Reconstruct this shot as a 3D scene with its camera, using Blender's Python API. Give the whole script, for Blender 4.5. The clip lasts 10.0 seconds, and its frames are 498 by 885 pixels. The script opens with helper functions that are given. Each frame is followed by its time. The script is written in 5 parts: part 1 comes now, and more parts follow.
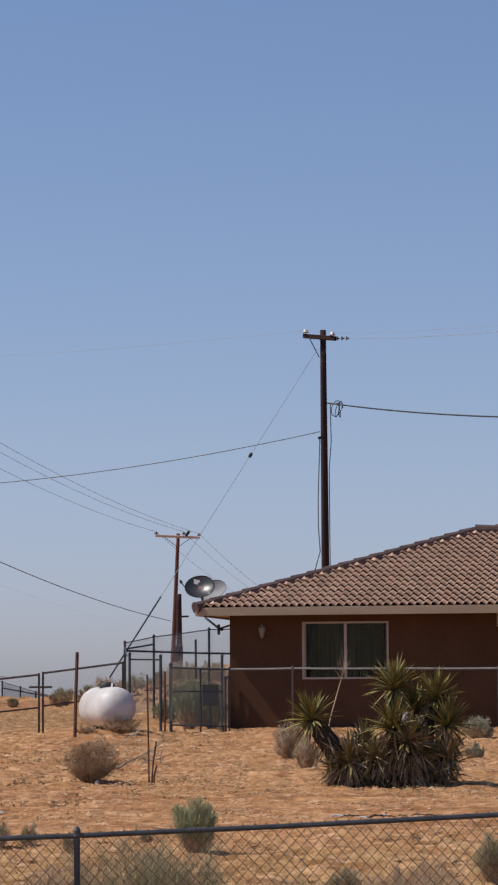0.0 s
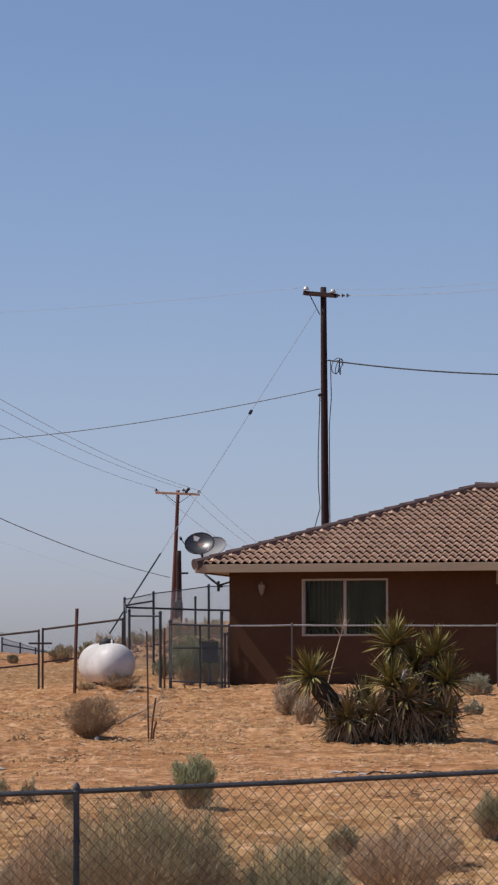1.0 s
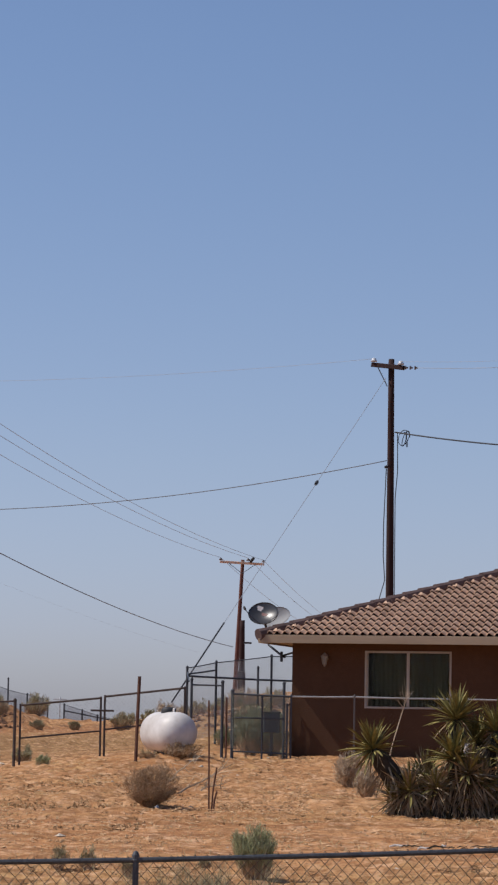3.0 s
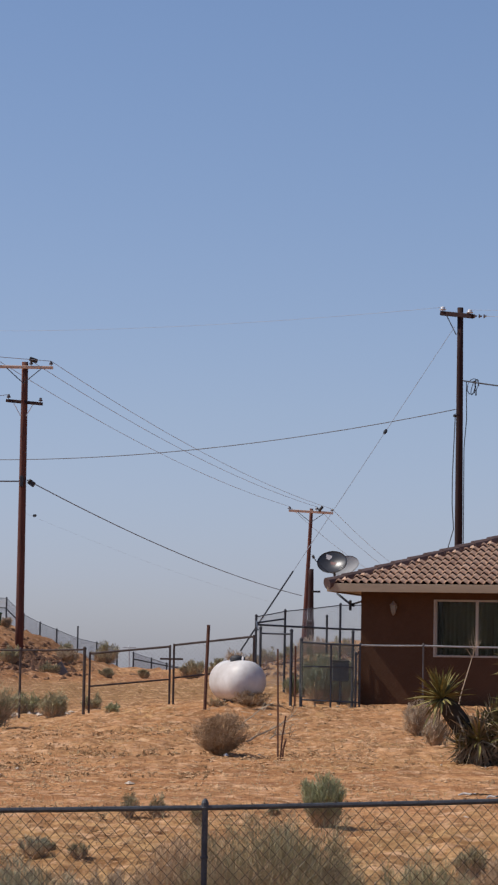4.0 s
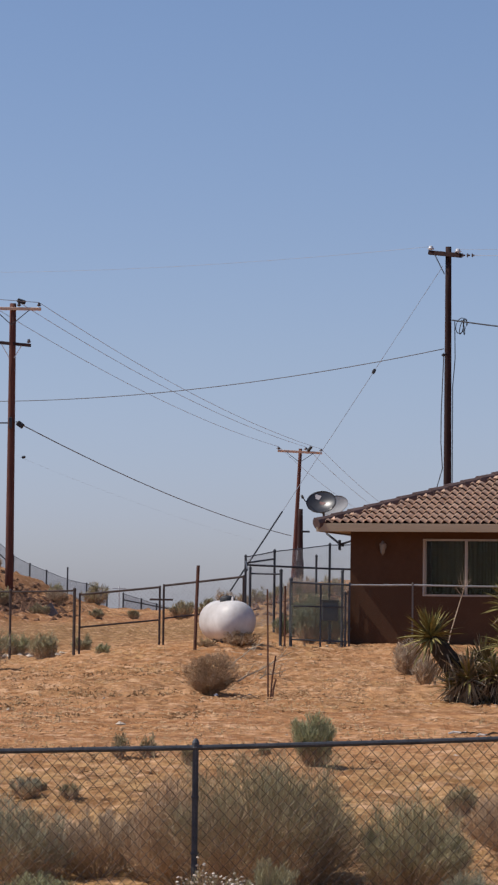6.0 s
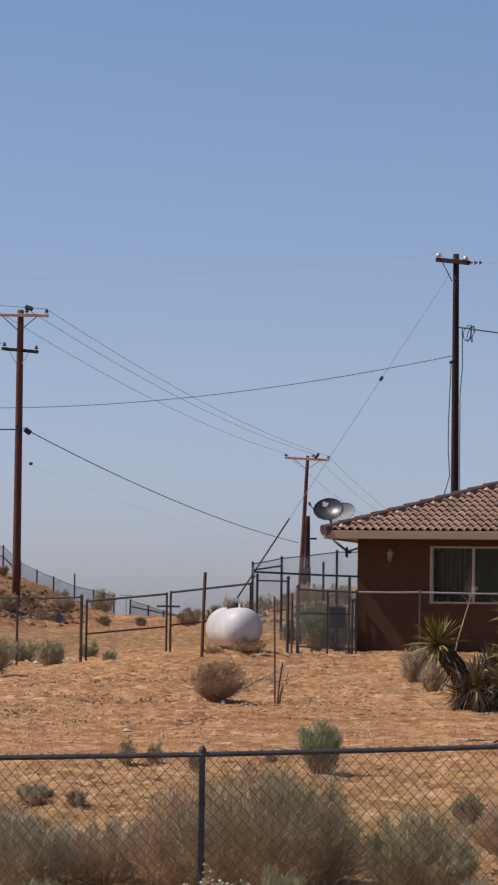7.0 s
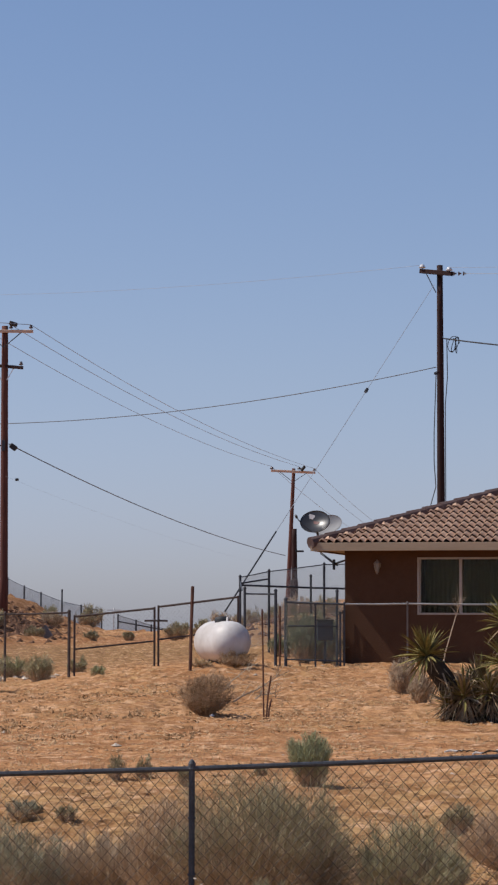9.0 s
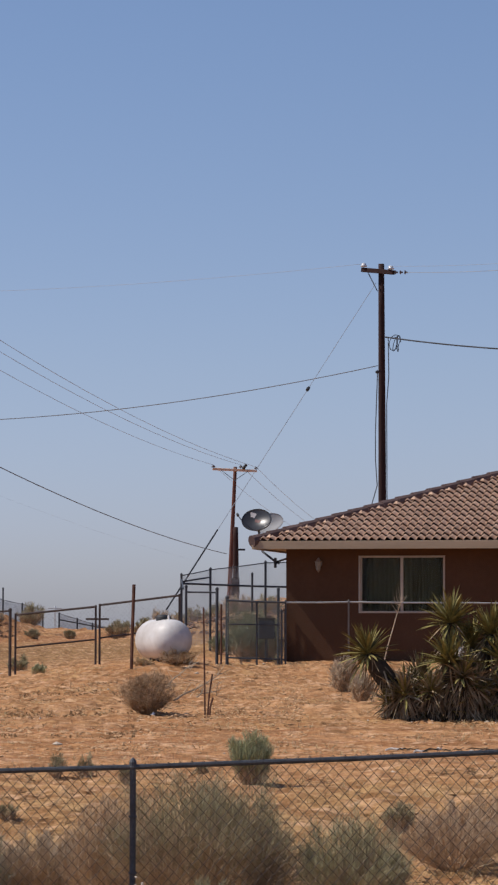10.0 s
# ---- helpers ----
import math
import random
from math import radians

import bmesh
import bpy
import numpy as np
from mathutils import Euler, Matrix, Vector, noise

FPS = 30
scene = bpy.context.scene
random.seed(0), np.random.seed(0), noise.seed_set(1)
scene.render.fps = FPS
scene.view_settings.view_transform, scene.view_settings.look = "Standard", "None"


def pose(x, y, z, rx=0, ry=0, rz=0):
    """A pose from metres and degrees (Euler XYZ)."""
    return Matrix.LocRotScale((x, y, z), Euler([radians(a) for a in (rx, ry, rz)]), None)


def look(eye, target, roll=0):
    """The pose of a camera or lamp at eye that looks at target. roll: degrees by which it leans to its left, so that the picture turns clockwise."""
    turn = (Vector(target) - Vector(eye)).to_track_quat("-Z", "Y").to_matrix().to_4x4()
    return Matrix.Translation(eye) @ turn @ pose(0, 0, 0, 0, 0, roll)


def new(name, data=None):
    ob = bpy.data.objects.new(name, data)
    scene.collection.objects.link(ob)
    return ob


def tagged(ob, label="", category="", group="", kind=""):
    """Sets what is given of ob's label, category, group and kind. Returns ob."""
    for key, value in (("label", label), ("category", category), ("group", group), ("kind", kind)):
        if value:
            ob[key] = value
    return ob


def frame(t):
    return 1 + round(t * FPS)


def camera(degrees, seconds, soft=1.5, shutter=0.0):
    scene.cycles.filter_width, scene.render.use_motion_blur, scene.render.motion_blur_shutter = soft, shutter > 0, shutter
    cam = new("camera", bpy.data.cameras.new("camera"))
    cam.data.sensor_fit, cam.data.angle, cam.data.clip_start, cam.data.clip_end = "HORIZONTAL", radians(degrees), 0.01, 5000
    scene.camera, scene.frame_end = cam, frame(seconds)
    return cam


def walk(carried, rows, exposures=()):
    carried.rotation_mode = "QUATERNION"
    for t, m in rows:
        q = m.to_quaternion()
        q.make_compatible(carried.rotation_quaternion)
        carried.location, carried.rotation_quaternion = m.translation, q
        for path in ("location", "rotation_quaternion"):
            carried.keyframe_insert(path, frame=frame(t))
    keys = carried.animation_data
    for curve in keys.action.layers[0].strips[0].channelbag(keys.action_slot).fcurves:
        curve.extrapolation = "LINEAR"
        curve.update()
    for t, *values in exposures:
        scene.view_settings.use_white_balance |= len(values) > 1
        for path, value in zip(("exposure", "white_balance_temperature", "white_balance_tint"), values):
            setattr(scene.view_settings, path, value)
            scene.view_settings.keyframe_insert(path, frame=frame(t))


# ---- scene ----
# ---------- camera ----------
cam = camera(10.08, 10.0, soft=2.3)
EYE = 0.77
# seconds, yaw, pitch, lean; a long lens held by hand in one place
ROWS = [
    (0.0, 0.0000, 5.0404, -0.3000),
    (0.2, -0.5160, 5.0060, -0.1600),
    (0.3, -0.6500, 4.8800, -0.1000),
    (0.5, -0.5373, 4.5881, 0.0459),
    (1.0, 0.0047, 4.1679, -0.1631),
    (1.5, 0.6037, 4.5697, -0.1397),
    (1.7, 0.6950, 5.3260, 0.0300),
    (1.9, 0.7350, 6.7050, 0.2500),
    (2.0, 0.7699, 6.8540, 0.2866),
    (2.2, 0.7178, 6.5200, 0.3387),
    (3.3, 1.5885, 5.4260, 1.1372),
    (3.5, 1.7209, 5.2832, 1.1902),
    (3.8, 2.5120, 4.8990, 1.0500),
    (4.0, 2.7408, 4.5209, 0.9889),
    (4.5, 2.7472, 3.4902, 0.9684),
    (5.0, 2.3736, 2.9540, 0.7040),
    (5.5, 2.3232, 3.1194, 0.6517),
    (5.7, 2.4573, 3.2321, 0.6810),
    (6.8, 2.5276, 3.3867, 0.6855),
    (7.0, 2.6447, 3.4534, 0.7865),
    (7.5, 2.8557, 3.7589, 0.6439),
    (8.0, 2.6725, 3.6881, 0.4677),
    (8.5, 2.4660, 3.6350, 0.2490),
    (9.0, 2.3585, 3.7259, 0.1094),
    (9.5, 1.8529, 3.8086, 0.1023),
    (10.0, 1.1697, 3.6941, 0.0993),
]
walk(cam, [(t, pose(0, 0, EYE) @ Euler((0, 0, radians(yaw))).to_matrix().to_4x4() @ Euler((radians(90 + pitch), 0, 0)).to_matrix().to_4x4() @ Euler((0, 0, radians(roll))).to_matrix().to_4x4()) for t, yaw, pitch, roll in ROWS], [(0.0, 0.0, 6500, 10), (10.0, 0.0, 6500, 10)])

# ---------- light ----------
SUN_UP = 52.0
world = bpy.data.worlds.new("sky")
scene.world = world
world.use_nodes = True
wn = world.node_tree
sky = wn.nodes.new("ShaderNodeTexSky")
sky.sky_type, sky.sun_disc = "NISHITA", False
sky.sun_elevation, sky.sun_rotation = radians(SUN_UP), radians(-90)
sky.altitude, sky.air_density, sky.dust_density, sky.ozone_density = 600, 1.0, 0.9, 2.0
tint = wn.nodes.new("ShaderNodeMix")
tint.data_type, tint.blend_type = "RGBA", "MULTIPLY"
tint.inputs[0].default_value = 1.0
# haze: a smooth change of tint with height above the horizon
way = wn.nodes.new("ShaderNodeTexCoord")
split = wn.nodes.new("ShaderNodeSeparateXYZ")
wn.links.new(way.outputs["Generated"], split.inputs[0])
haze = wn.nodes.new("ShaderNodeValToRGB")
haze.color_ramp.interpolation = "B_SPLINE"
haze.color_ramp.elements[0].position, haze.color_ramp.elements[0].color = 0.0, (0.645, 0.70, 1.09, 1)
haze.color_ramp.elements[1].position, haze.color_ramp.elements[1].color = 0.24, (0.828, 0.845, 0.95, 1)
k = haze.color_ramp.elements.new(0.09)
k.color = (0.82, 0.752, 0.856, 1)
wn.links.new(split.outputs[2], haze.inputs[0])
wn.links.new(haze.outputs[0], tint.inputs[7])
wn.links.new(sky.outputs[0], tint.inputs[6])
wn.links.new(tint.outputs[2], wn.nodes["Background"].inputs[0])
wn.nodes["Background"].inputs[1].default_value = 0.113
sun = new("sun", bpy.data.lights.new("sun", "SUN"))
sun.data.energy, sun.data.angle, sun.data.color = 4.2, radians(0.53), (1.0, 0.94, 0.86)
sun.matrix_world = look((-60, 0, 77), (0, 0, 77 - 60 * math.tan(radians(SUN_UP))))


# ---------- materials ----------
def mat(name, c1, c2, scale=4.0, rough=0.85, metal=0.0, bump=0.0, bump_scale=None, fine=0.35, stretch=(1, 1, 1), per_piece=0.0, spec=0.3, translucent=0.0):
    """Two colours mixed by coarse and fine noise, with relief."""
    m = bpy.data.materials.new(name)
    m.use_nodes = True
    t = m.node_tree
    n, l = t.nodes, t.links
    p = n["Principled BSDF"]
    p.inputs["Roughness"].default_value, p.inputs["Metallic"].default_value = rough, metal
    p.inputs["Specular IOR Level"].default_value = spec
    co = n.new("ShaderNodeTexCoord")
    mp = n.new("ShaderNodeMapping")
    mp.inputs["Scale"].default_value = stretch
    l.new(co.outputs["Object"], mp.inputs[0])
    a = n.new("ShaderNodeTexNoise")
    a.inputs["Scale"].default_value, a.inputs["Detail"].default_value = scale, 4
    b = n.new("ShaderNodeTexNoise")
    b.inputs["Scale"].default_value, b.inputs["Detail"].default_value = scale * 9, 3
    l.new(mp.outputs[0], a.inputs["Vector"])
    l.new(mp.outputs[0], b.inputs["Vector"])
    mixf = n.new("ShaderNodeMix")
    mixf.inputs[0].default_value = fine
    l.new(a.outputs[0], mixf.inputs[2])
    l.new(b.outputs[0], mixf.inputs[3])
    ramp = n.new("ShaderNodeValToRGB")
    ramp.color_ramp.elements[0].position, ramp.color_ramp.elements[1].position = 0.36, 0.64
    ramp.color_ramp.elements[0].color, ramp.color_ramp.elements[1].color = (*c1, 1), (*c2, 1)
    l.new(mixf.outputs[0], ramp.inputs[0])
    out = ramp.outputs[0]
    if per_piece:
        oi = n.new("ShaderNodeObjectInfo")
        isl = n.new("ShaderNodeNewGeometry")
        add = n.new("ShaderNodeMath")
        l.new(oi.outputs["Random"], add.inputs[0])
        l.new(isl.outputs["Random Per Island"], add.inputs[1])
        fr = n.new("ShaderNodeMath")
        fr.operation = "FRACT"
        l.new(add.outputs[0], fr.inputs[0])
        mr = n.new("ShaderNodeMapRange")
        mr.inputs[3].default_value, mr.inputs[4].default_value = 1 - per_piece, 1 + per_piece
        l.new(fr.outputs[0], mr.inputs[0])
        hv = n.new("ShaderNodeHueSaturation")
        l.new(mr.outputs[0], hv.inputs["Value"])
        l.new(out, hv.inputs["Color"])
        out = hv.outputs[0]
    l.new(out, p.inputs["Base Color"])
    if bump:
        bp = n.new("ShaderNodeBump")
        bp.inputs["Strength"].default_value, bp.inputs["Distance"].default_value = 1.0, bump
        src = b
        if bump_scale:
            src = n.new("ShaderNodeTexNoise")
            src.inputs["Scale"].default_value, src.inputs["Detail"].default_value = bump_scale, 5
            l.new(mp.outputs[0], src.inputs["Vector"])
        l.new(src.outputs[0], bp.inputs["Height"])
        l.new(bp.outputs[0], p.inputs["Normal"])
    return m


M_STUCCO = mat("brown_stucco", (0.081, 0.042, 0.0245), (0.099, 0.052, 0.031), 1.2, 0.95, bump=0.006, bump_scale=45, spec=0.1)
M_TILE = mat("concrete_tile", (0.455, 0.29, 0.20), (0.61, 0.415, 0.295), 3, 0.85, bump=0.002, per_piece=0.12, spec=0.2)
M_CAP = mat("cap_tile", (0.075, 0.048, 0.045), (0.13, 0.086, 0.078), 3, 0.85, per_piece=0.15, spec=0.2)
M_VENT = mat("vent_metal", (0.30, 0.15, 0.12), (0.38, 0.20, 0.16), 5, 0.7)
M_FASCIA = mat("tan_fascia", (0.35, 0.265, 0.18), (0.42, 0.325, 0.225), 2, 0.7, stretch=(0.3, 0.3, 2))
M_FRAME = mat("window_vinyl", (0.36, 0.32, 0.27), (0.44, 0.39, 0.33), 6, 0.5)
M_CURTAIN = mat("curtain_cloth", (0.060, 0.053, 0.030), (0.090, 0.080, 0.046), 3, 0.95, stretch=(3, 3, 0.3))
M_ROOM = mat("room_paint", (0.30, 0.28, 0.25), (0.36, 0.34, 0.30), 2, 0.9)
M_GALV = mat("galvanised_pipe", (0.038, 0.043, 0.052), (0.085, 0.09, 0.10), 7, 0.6, metal=0.2, fine=0.5)
M_WIREMESH = mat("chain_link_wire", (0.115, 0.088, 0.062), (0.20, 0.155, 0.112), 5, 0.9)
M_BROWNPIPE = mat("weathered_brown_pipe", (0.050, 0.038, 0.034), (0.115, 0.088, 0.075), 7, 0.7, metal=0.1, fine=0.5)
M_YARDPOST = mat("dull_grey_post", (0.11, 0.098, 0.09), (0.17, 0.15, 0.135), 7, 0.7)
M_PENMESH = mat("weathered_pen_wire", (0.17, 0.19, 0.155), (0.24, 0.265, 0.22), 5, 0.65, metal=0.2)
M_BLUEBOX = mat("blue_grey_box_paint", (0.035, 0.042, 0.055), (0.06, 0.07, 0.085), 4, 0.7)
M_SERVICE = mat("black_service_cable", (0.025, 0.025, 0.028), (0.045, 0.045, 0.05), 2, 0.7)
M_FARMESH = mat("far_chain_link", (0.34, 0.35, 0.37), (0.44, 0.45, 0.47), 5, 0.6, metal=0.2)
M_RUST = mat("rusty_steel", (0.075, 0.035, 0.025), (0.15, 0.07, 0.045), 9, 0.85)
M_TANK = mat("white_tank_paint", (0.43, 0.385, 0.345), (0.69, 0.665, 0.645), 1.2, 0.5, bump=0.0008, spec=0.4, fine=0.15)
M_BLACK = mat("black_steel", (0.02, 0.02, 0.022), (0.04, 0.04, 0.042), 6, 0.6)
M_POLE = mat("tarred_pole_wood", (0.019, 0.009, 0.009), (0.046, 0.020, 0.018), 5, 0.9, stretch=(4, 4, 0.25), bump=0.004)
M_POLE_RED = mat("red_brown_pole_wood", (0.075, 0.029, 0.022), (0.15, 0.058, 0.042), 5, 0.9, stretch=(4, 4, 0.25), bump=0.004)
M_ARM = mat("crossarm_wood", (0.55, 0.37, 0.26), (0.68, 0.49, 0.36), 5, 0.85, stretch=(0.3, 4, 4))
M_PORC = mat("porcelain", (0.55, 0.56, 0.58), (0.65, 0.66, 0.68), 4, 0.2, spec=0.6)
M_DARKINS = mat("dark_insulator", (0.07, 0.055, 0.055), (0.12, 0.09, 0.085), 4, 0.3, spec=0.5)
M_CABLE = mat("cable", (0.10, 0.10, 0.11), (0.15, 0.15, 0.16), 2, 0.7)
M_LINE = mat("bare_conductor", (0.30, 0.31, 0.33), (0.40, 0.41, 0.43), 2, 0.6, metal=0.3)
M_DISH = mat("dish_paint", (0.028, 0.028, 0.031), (0.05, 0.05, 0.054), 3, 0.36, metal=0.35, spec=0.6)
M_DISHMARK = mat("dish_badge", (0.14, 0.06, 0.055), (0.19, 0.08, 0.075), 4, 0.5)
M_BADGE = mat("dish_pale_badge", (0.45, 0.42, 0.42), (0.52, 0.5, 0.5), 4, 0.5)
M_DISHGREY = mat("weathered_grey_dish_paint", (0.20, 0.205, 0.22), (0.26, 0.265, 0.28), 3, 0.6)
M_BIN = mat("green_bin_plastic", (0.012, 0.05, 0.025), (0.02, 0.075, 0.038), 4, 0.6)
M_LAMP = mat("lamp_metal", (0.19, 0.16, 0.135), (0.26, 0.22, 0.19), 6, 0.5)
M_PENGREEN = mat("shaded_green_weed", (0.20, 0.215, 0.135), (0.31, 0.325, 0.215), 5, 0.85, per_piece=0.3)
M_LAMPGLASS = mat("frosted_lamp_glass", (0.21, 0.19, 0.16), (0.28, 0.255, 0.22), 6, 0.3)
M_RAIL = mat("weathered_pale_pipe", (0.26, 0.26, 0.26), (0.36, 0.36, 0.36), 7, 0.6, metal=0.2)
M_ROCK = mat("dark_rubble", (0.085, 0.042, 0.025), (0.24, 0.125, 0.07), 5, 0.95, bump=0.03, per_piece=0.3)
M_DARKSTRAW = mat("dead_weed", (0.19, 0.115, 0.055), (0.36, 0.235, 0.12), 6, 0.9, per_piece=0.3)
M_TWIG_BROWN = mat("dry_brown_twig", (0.36, 0.25, 0.155), (0.585, 0.425, 0.275), 6, 0.9, per_piece=0.3)
M_TWIG_GREY = mat("grey_twig", (0.35, 0.27, 0.18), (0.57, 0.45, 0.325), 6, 0.9, per_piece=0.3)
M_TUMBLE = mat("tumbleweed_twig", (0.27, 0.175, 0.10), (0.45, 0.315, 0.195), 6, 0.9, per_piece=0.3)
M_SAGE = mat("sage_leaf", (0.28, 0.25, 0.145), (0.43, 0.39, 0.235), 5, 0.85, per_piece=0.3)
M_SAGE_BLUE = mat("blue_sage_leaf", (0.25, 0.235, 0.155), (0.40, 0.375, 0.26), 5, 0.85, per_piece=0.3)
M_OLIVE = mat("rabbitbrush_leaf", (0.245, 0.21, 0.12), (0.42, 0.365, 0.22), 5, 0.85, per_piece=0.3)
M_GREEN = mat("green_shrub_leaf", (0.28, 0.285, 0.155), (0.44, 0.43, 0.25), 5, 0.85, per_piece=0.3)
M_STRAW = mat("straw", (0.42, 0.31, 0.16), (0.55, 0.42, 0.24), 6, 0.9, per_piece=0.25)
M_FLOWER = mat("dry_flower_head", (0.55, 0.48, 0.40), (0.68, 0.61, 0.52), 8, 0.9, per_piece=0.2)
M_YUCCA = mat("yucca_leaf", (0.115, 0.10, 0.031), (0.27, 0.225, 0.078), 7, 0.72, per_piece=0.4, spec=0.15)
M_YDEAD = mat("dead_yucca_leaf", (0.18, 0.135, 0.08), (0.40, 0.305, 0.195), 7, 0.9, per_piece=0.3)
M_YTRUNK = mat("yucca_trunk", (0.035, 0.028, 0.02), (0.09, 0.07, 0.05), 14, 0.95, bump=0.02)
M_STONE = mat("pale_stone", (0.42, 0.33, 0.25), (0.58, 0.48, 0.38), 6, 0.9, bump=0.01, per_piece=0.2)
M_CLOD = mat("dirt_clod", (0.36, 0.205, 0.098), (0.58, 0.365, 0.20), 6, 0.95, per_piece=0.2)
M_CONCRETE = mat("concrete", (0.12, 0.115, 0.11), (0.18, 0.17, 0.165), 2, 0.9, bump=0.004)
M_BLEACHED = mat("bleached_wood", (0.55, 0.50, 0.45), (0.80, 0.76, 0.70), 8, 0.9)


def ground_material():
    m = bpy.data.materials.new("desert_dirt")
    m.use_nodes = True
    t = m.node_tree
    n, l = t.nodes, t.links
    p = n["Principled BSDF"]
    p.inputs["Roughness"].default_value, p.inputs["Specular IOR Level"].default_value = 0.97, 0.1
    co = n.new("ShaderNodeTexCoord")

    def noisy(scale, detail=5, rough=0.55):
        x = n.new("ShaderNodeTexNoise")
        x.inputs["Scale"].default_value, x.inputs["Detail"].default_value, x.inputs["Roughness"].default_value = scale, detail, rough
        l.new(co.outputs["Object"], x.inputs["Vector"])
        return x

    def ramp(src, stops):
        r = n.new("ShaderNodeValToRGB")
        e = r.color_ramp.elements
        e[0].position, e[0].color = stops[0][0], (*stops[0][1], 1)
        e[1].position, e[1].color = stops[-1][0], (*stops[-1][1], 1)
        for pos, c in stops[1:-1]:
            k = e.new(pos)
            k.color = (*c, 1)
        l.new(src, r.inputs[0])
        return r

    def blend(fac, a, b):
        x = n.new("ShaderNodeMix")
        x.data_type = "RGBA"
        l.new(fac, x.inputs[0])
        l.new(a, x.inputs[6])
        l.new(b, x.inputs[7])
        return x.outputs[2]

    big, mid, fine, grit = noisy(0.22, 4), noisy(1.3, 5), noisy(7, 6, 0.65), noisy(38, 3)
    base = ramp(big.outputs[0], [(0.36, (0.38, 0.196, 0.086)), (0.5, (0.475, 0.264, 0.125)), (0.64, (0.56, 0.335, 0.168))])
    dry = ramp(fine.outputs[0], [(0.38, (0.235, 0.115, 0.050)), (0.5, (0.48, 0.264, 0.122)), (0.64, (0.65, 0.415, 0.228))])
    f1 = ramp(mid.outputs[0], [(0.38, (0.25, 0.25, 0.25)), (0.62, (0.8, 0.8, 0.8))])
    col = blend(f1.outputs[0], base.outputs[0], dry.outputs[0])
    straw = ramp(noisy(0.55, 5).outputs[0], [(0.5, (0, 0, 0)), (0.68, (0.55, 0.55, 0.55))])
    strawc = ramp(fine.outputs[0], [(0.4, (0.28, 0.16, 0.066)), (0.62, (0.57, 0.38, 0.175))])
    col = blend(straw.outputs[0], col, strawc.outputs[0])
    place = n.new("ShaderNodeSeparateXYZ")
    l.new(co.outputs["Object"], place.inputs[0])

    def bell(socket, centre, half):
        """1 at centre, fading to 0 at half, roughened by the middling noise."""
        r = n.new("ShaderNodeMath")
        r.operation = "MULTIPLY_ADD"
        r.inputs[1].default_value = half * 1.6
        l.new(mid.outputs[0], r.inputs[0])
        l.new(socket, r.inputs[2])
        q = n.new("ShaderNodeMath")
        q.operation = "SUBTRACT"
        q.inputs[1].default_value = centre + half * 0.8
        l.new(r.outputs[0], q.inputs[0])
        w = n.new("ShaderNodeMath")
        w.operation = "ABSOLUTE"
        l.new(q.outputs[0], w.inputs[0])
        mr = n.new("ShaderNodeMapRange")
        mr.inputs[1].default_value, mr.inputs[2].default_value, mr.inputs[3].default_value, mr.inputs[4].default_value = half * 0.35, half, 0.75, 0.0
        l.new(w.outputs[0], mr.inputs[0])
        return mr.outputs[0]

    def tone(c1, c2):
        return ramp(fine.outputs[0], [(0.38, c1), (0.62, c2)]).outputs[0]

    col = blend(bell(place.outputs[1], 33.5, 6.0), col, tone((0.38, 0.188, 0.083), (0.58, 0.33, 0.158)))
    col = blend(bell(place.outputs[1], 22.5, 7.5), col, tone((0.28, 0.172, 0.074), (0.60, 0.405, 0.195)))
    col = blend(bell(place.outputs[1], 76.0, 17.0), col, tone((0.185, 0.115, 0.051), (0.36, 0.238, 0.116)))
    col = blend(bell(place.outputs[1], 97.0, 9.0), col, tone((0.30, 0.145, 0.066), (0.47, 0.245, 0.118)))
    # darker hill band: brown rubble soil, with the slope's shade put into the colour
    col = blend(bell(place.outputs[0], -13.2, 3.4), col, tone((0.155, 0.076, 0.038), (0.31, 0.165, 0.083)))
    for where, breadth in ((31.6, 0.5), (34.4, 0.45), (37.2, 0.4)):
        col = blend(bell(place.outputs[1], where, breadth), col, tone((0.25, 0.118, 0.052), (0.40, 0.205, 0.096)))
    patch = ramp(noisy(2.6, 6, 0.7).outputs[0], [(0.47, (0, 0, 0)), (0.62, (0.85, 0.85, 0.85))])
    shade = n.new("ShaderNodeRGB")
    shade.outputs[0].default_value = (0.24, 0.13, 0.060, 1)
    col = blend(patch.outputs[0], col, shade.outputs[0])
    crust = ramp(noisy(3.2, 6, 0.7).outputs[0], [(0.52, (0, 0, 0)), (0.66, (0.8, 0.8, 0.8))])
    pale = n.new("ShaderNodeRGB")
    pale.outputs[0].default_value = (0.72, 0.475, 0.285, 1)
    col = blend(crust.outputs[0], col, pale.outputs[0])
    # long wind-blown and wheel-worn streaks
    stretch = n.new("ShaderNodeMapping")
    stretch.inputs["Scale"].default_value = (0.35, 2.2, 1.0)
    l.new(co.outputs["Object"], stretch.inputs["Vector"])
    streak_noise = noisy(1.0, 6, 0.65)
    l.new(stretch.outputs[0], streak_noise.inputs["Vector"])
    streak = ramp(streak_noise.outputs[0], [(0.55, (0, 0, 0)), (0.68, (0.6, 0.6, 0.6))])
    worn = n.new("ShaderNodeRGB")
    worn.outputs[0].default_value = (0.29, 0.15, 0.072, 1)
    col = blend(streak.outputs[0], col, worn.outputs[0])
    speck = ramp(grit.outputs[0], [(0.62, (0, 0, 0)), (0.72, (0.45, 0.45, 0.45))])
    dark = n.new("ShaderNodeRGB")
    dark.outputs[0].default_value = (0.22, 0.13, 0.075, 1)
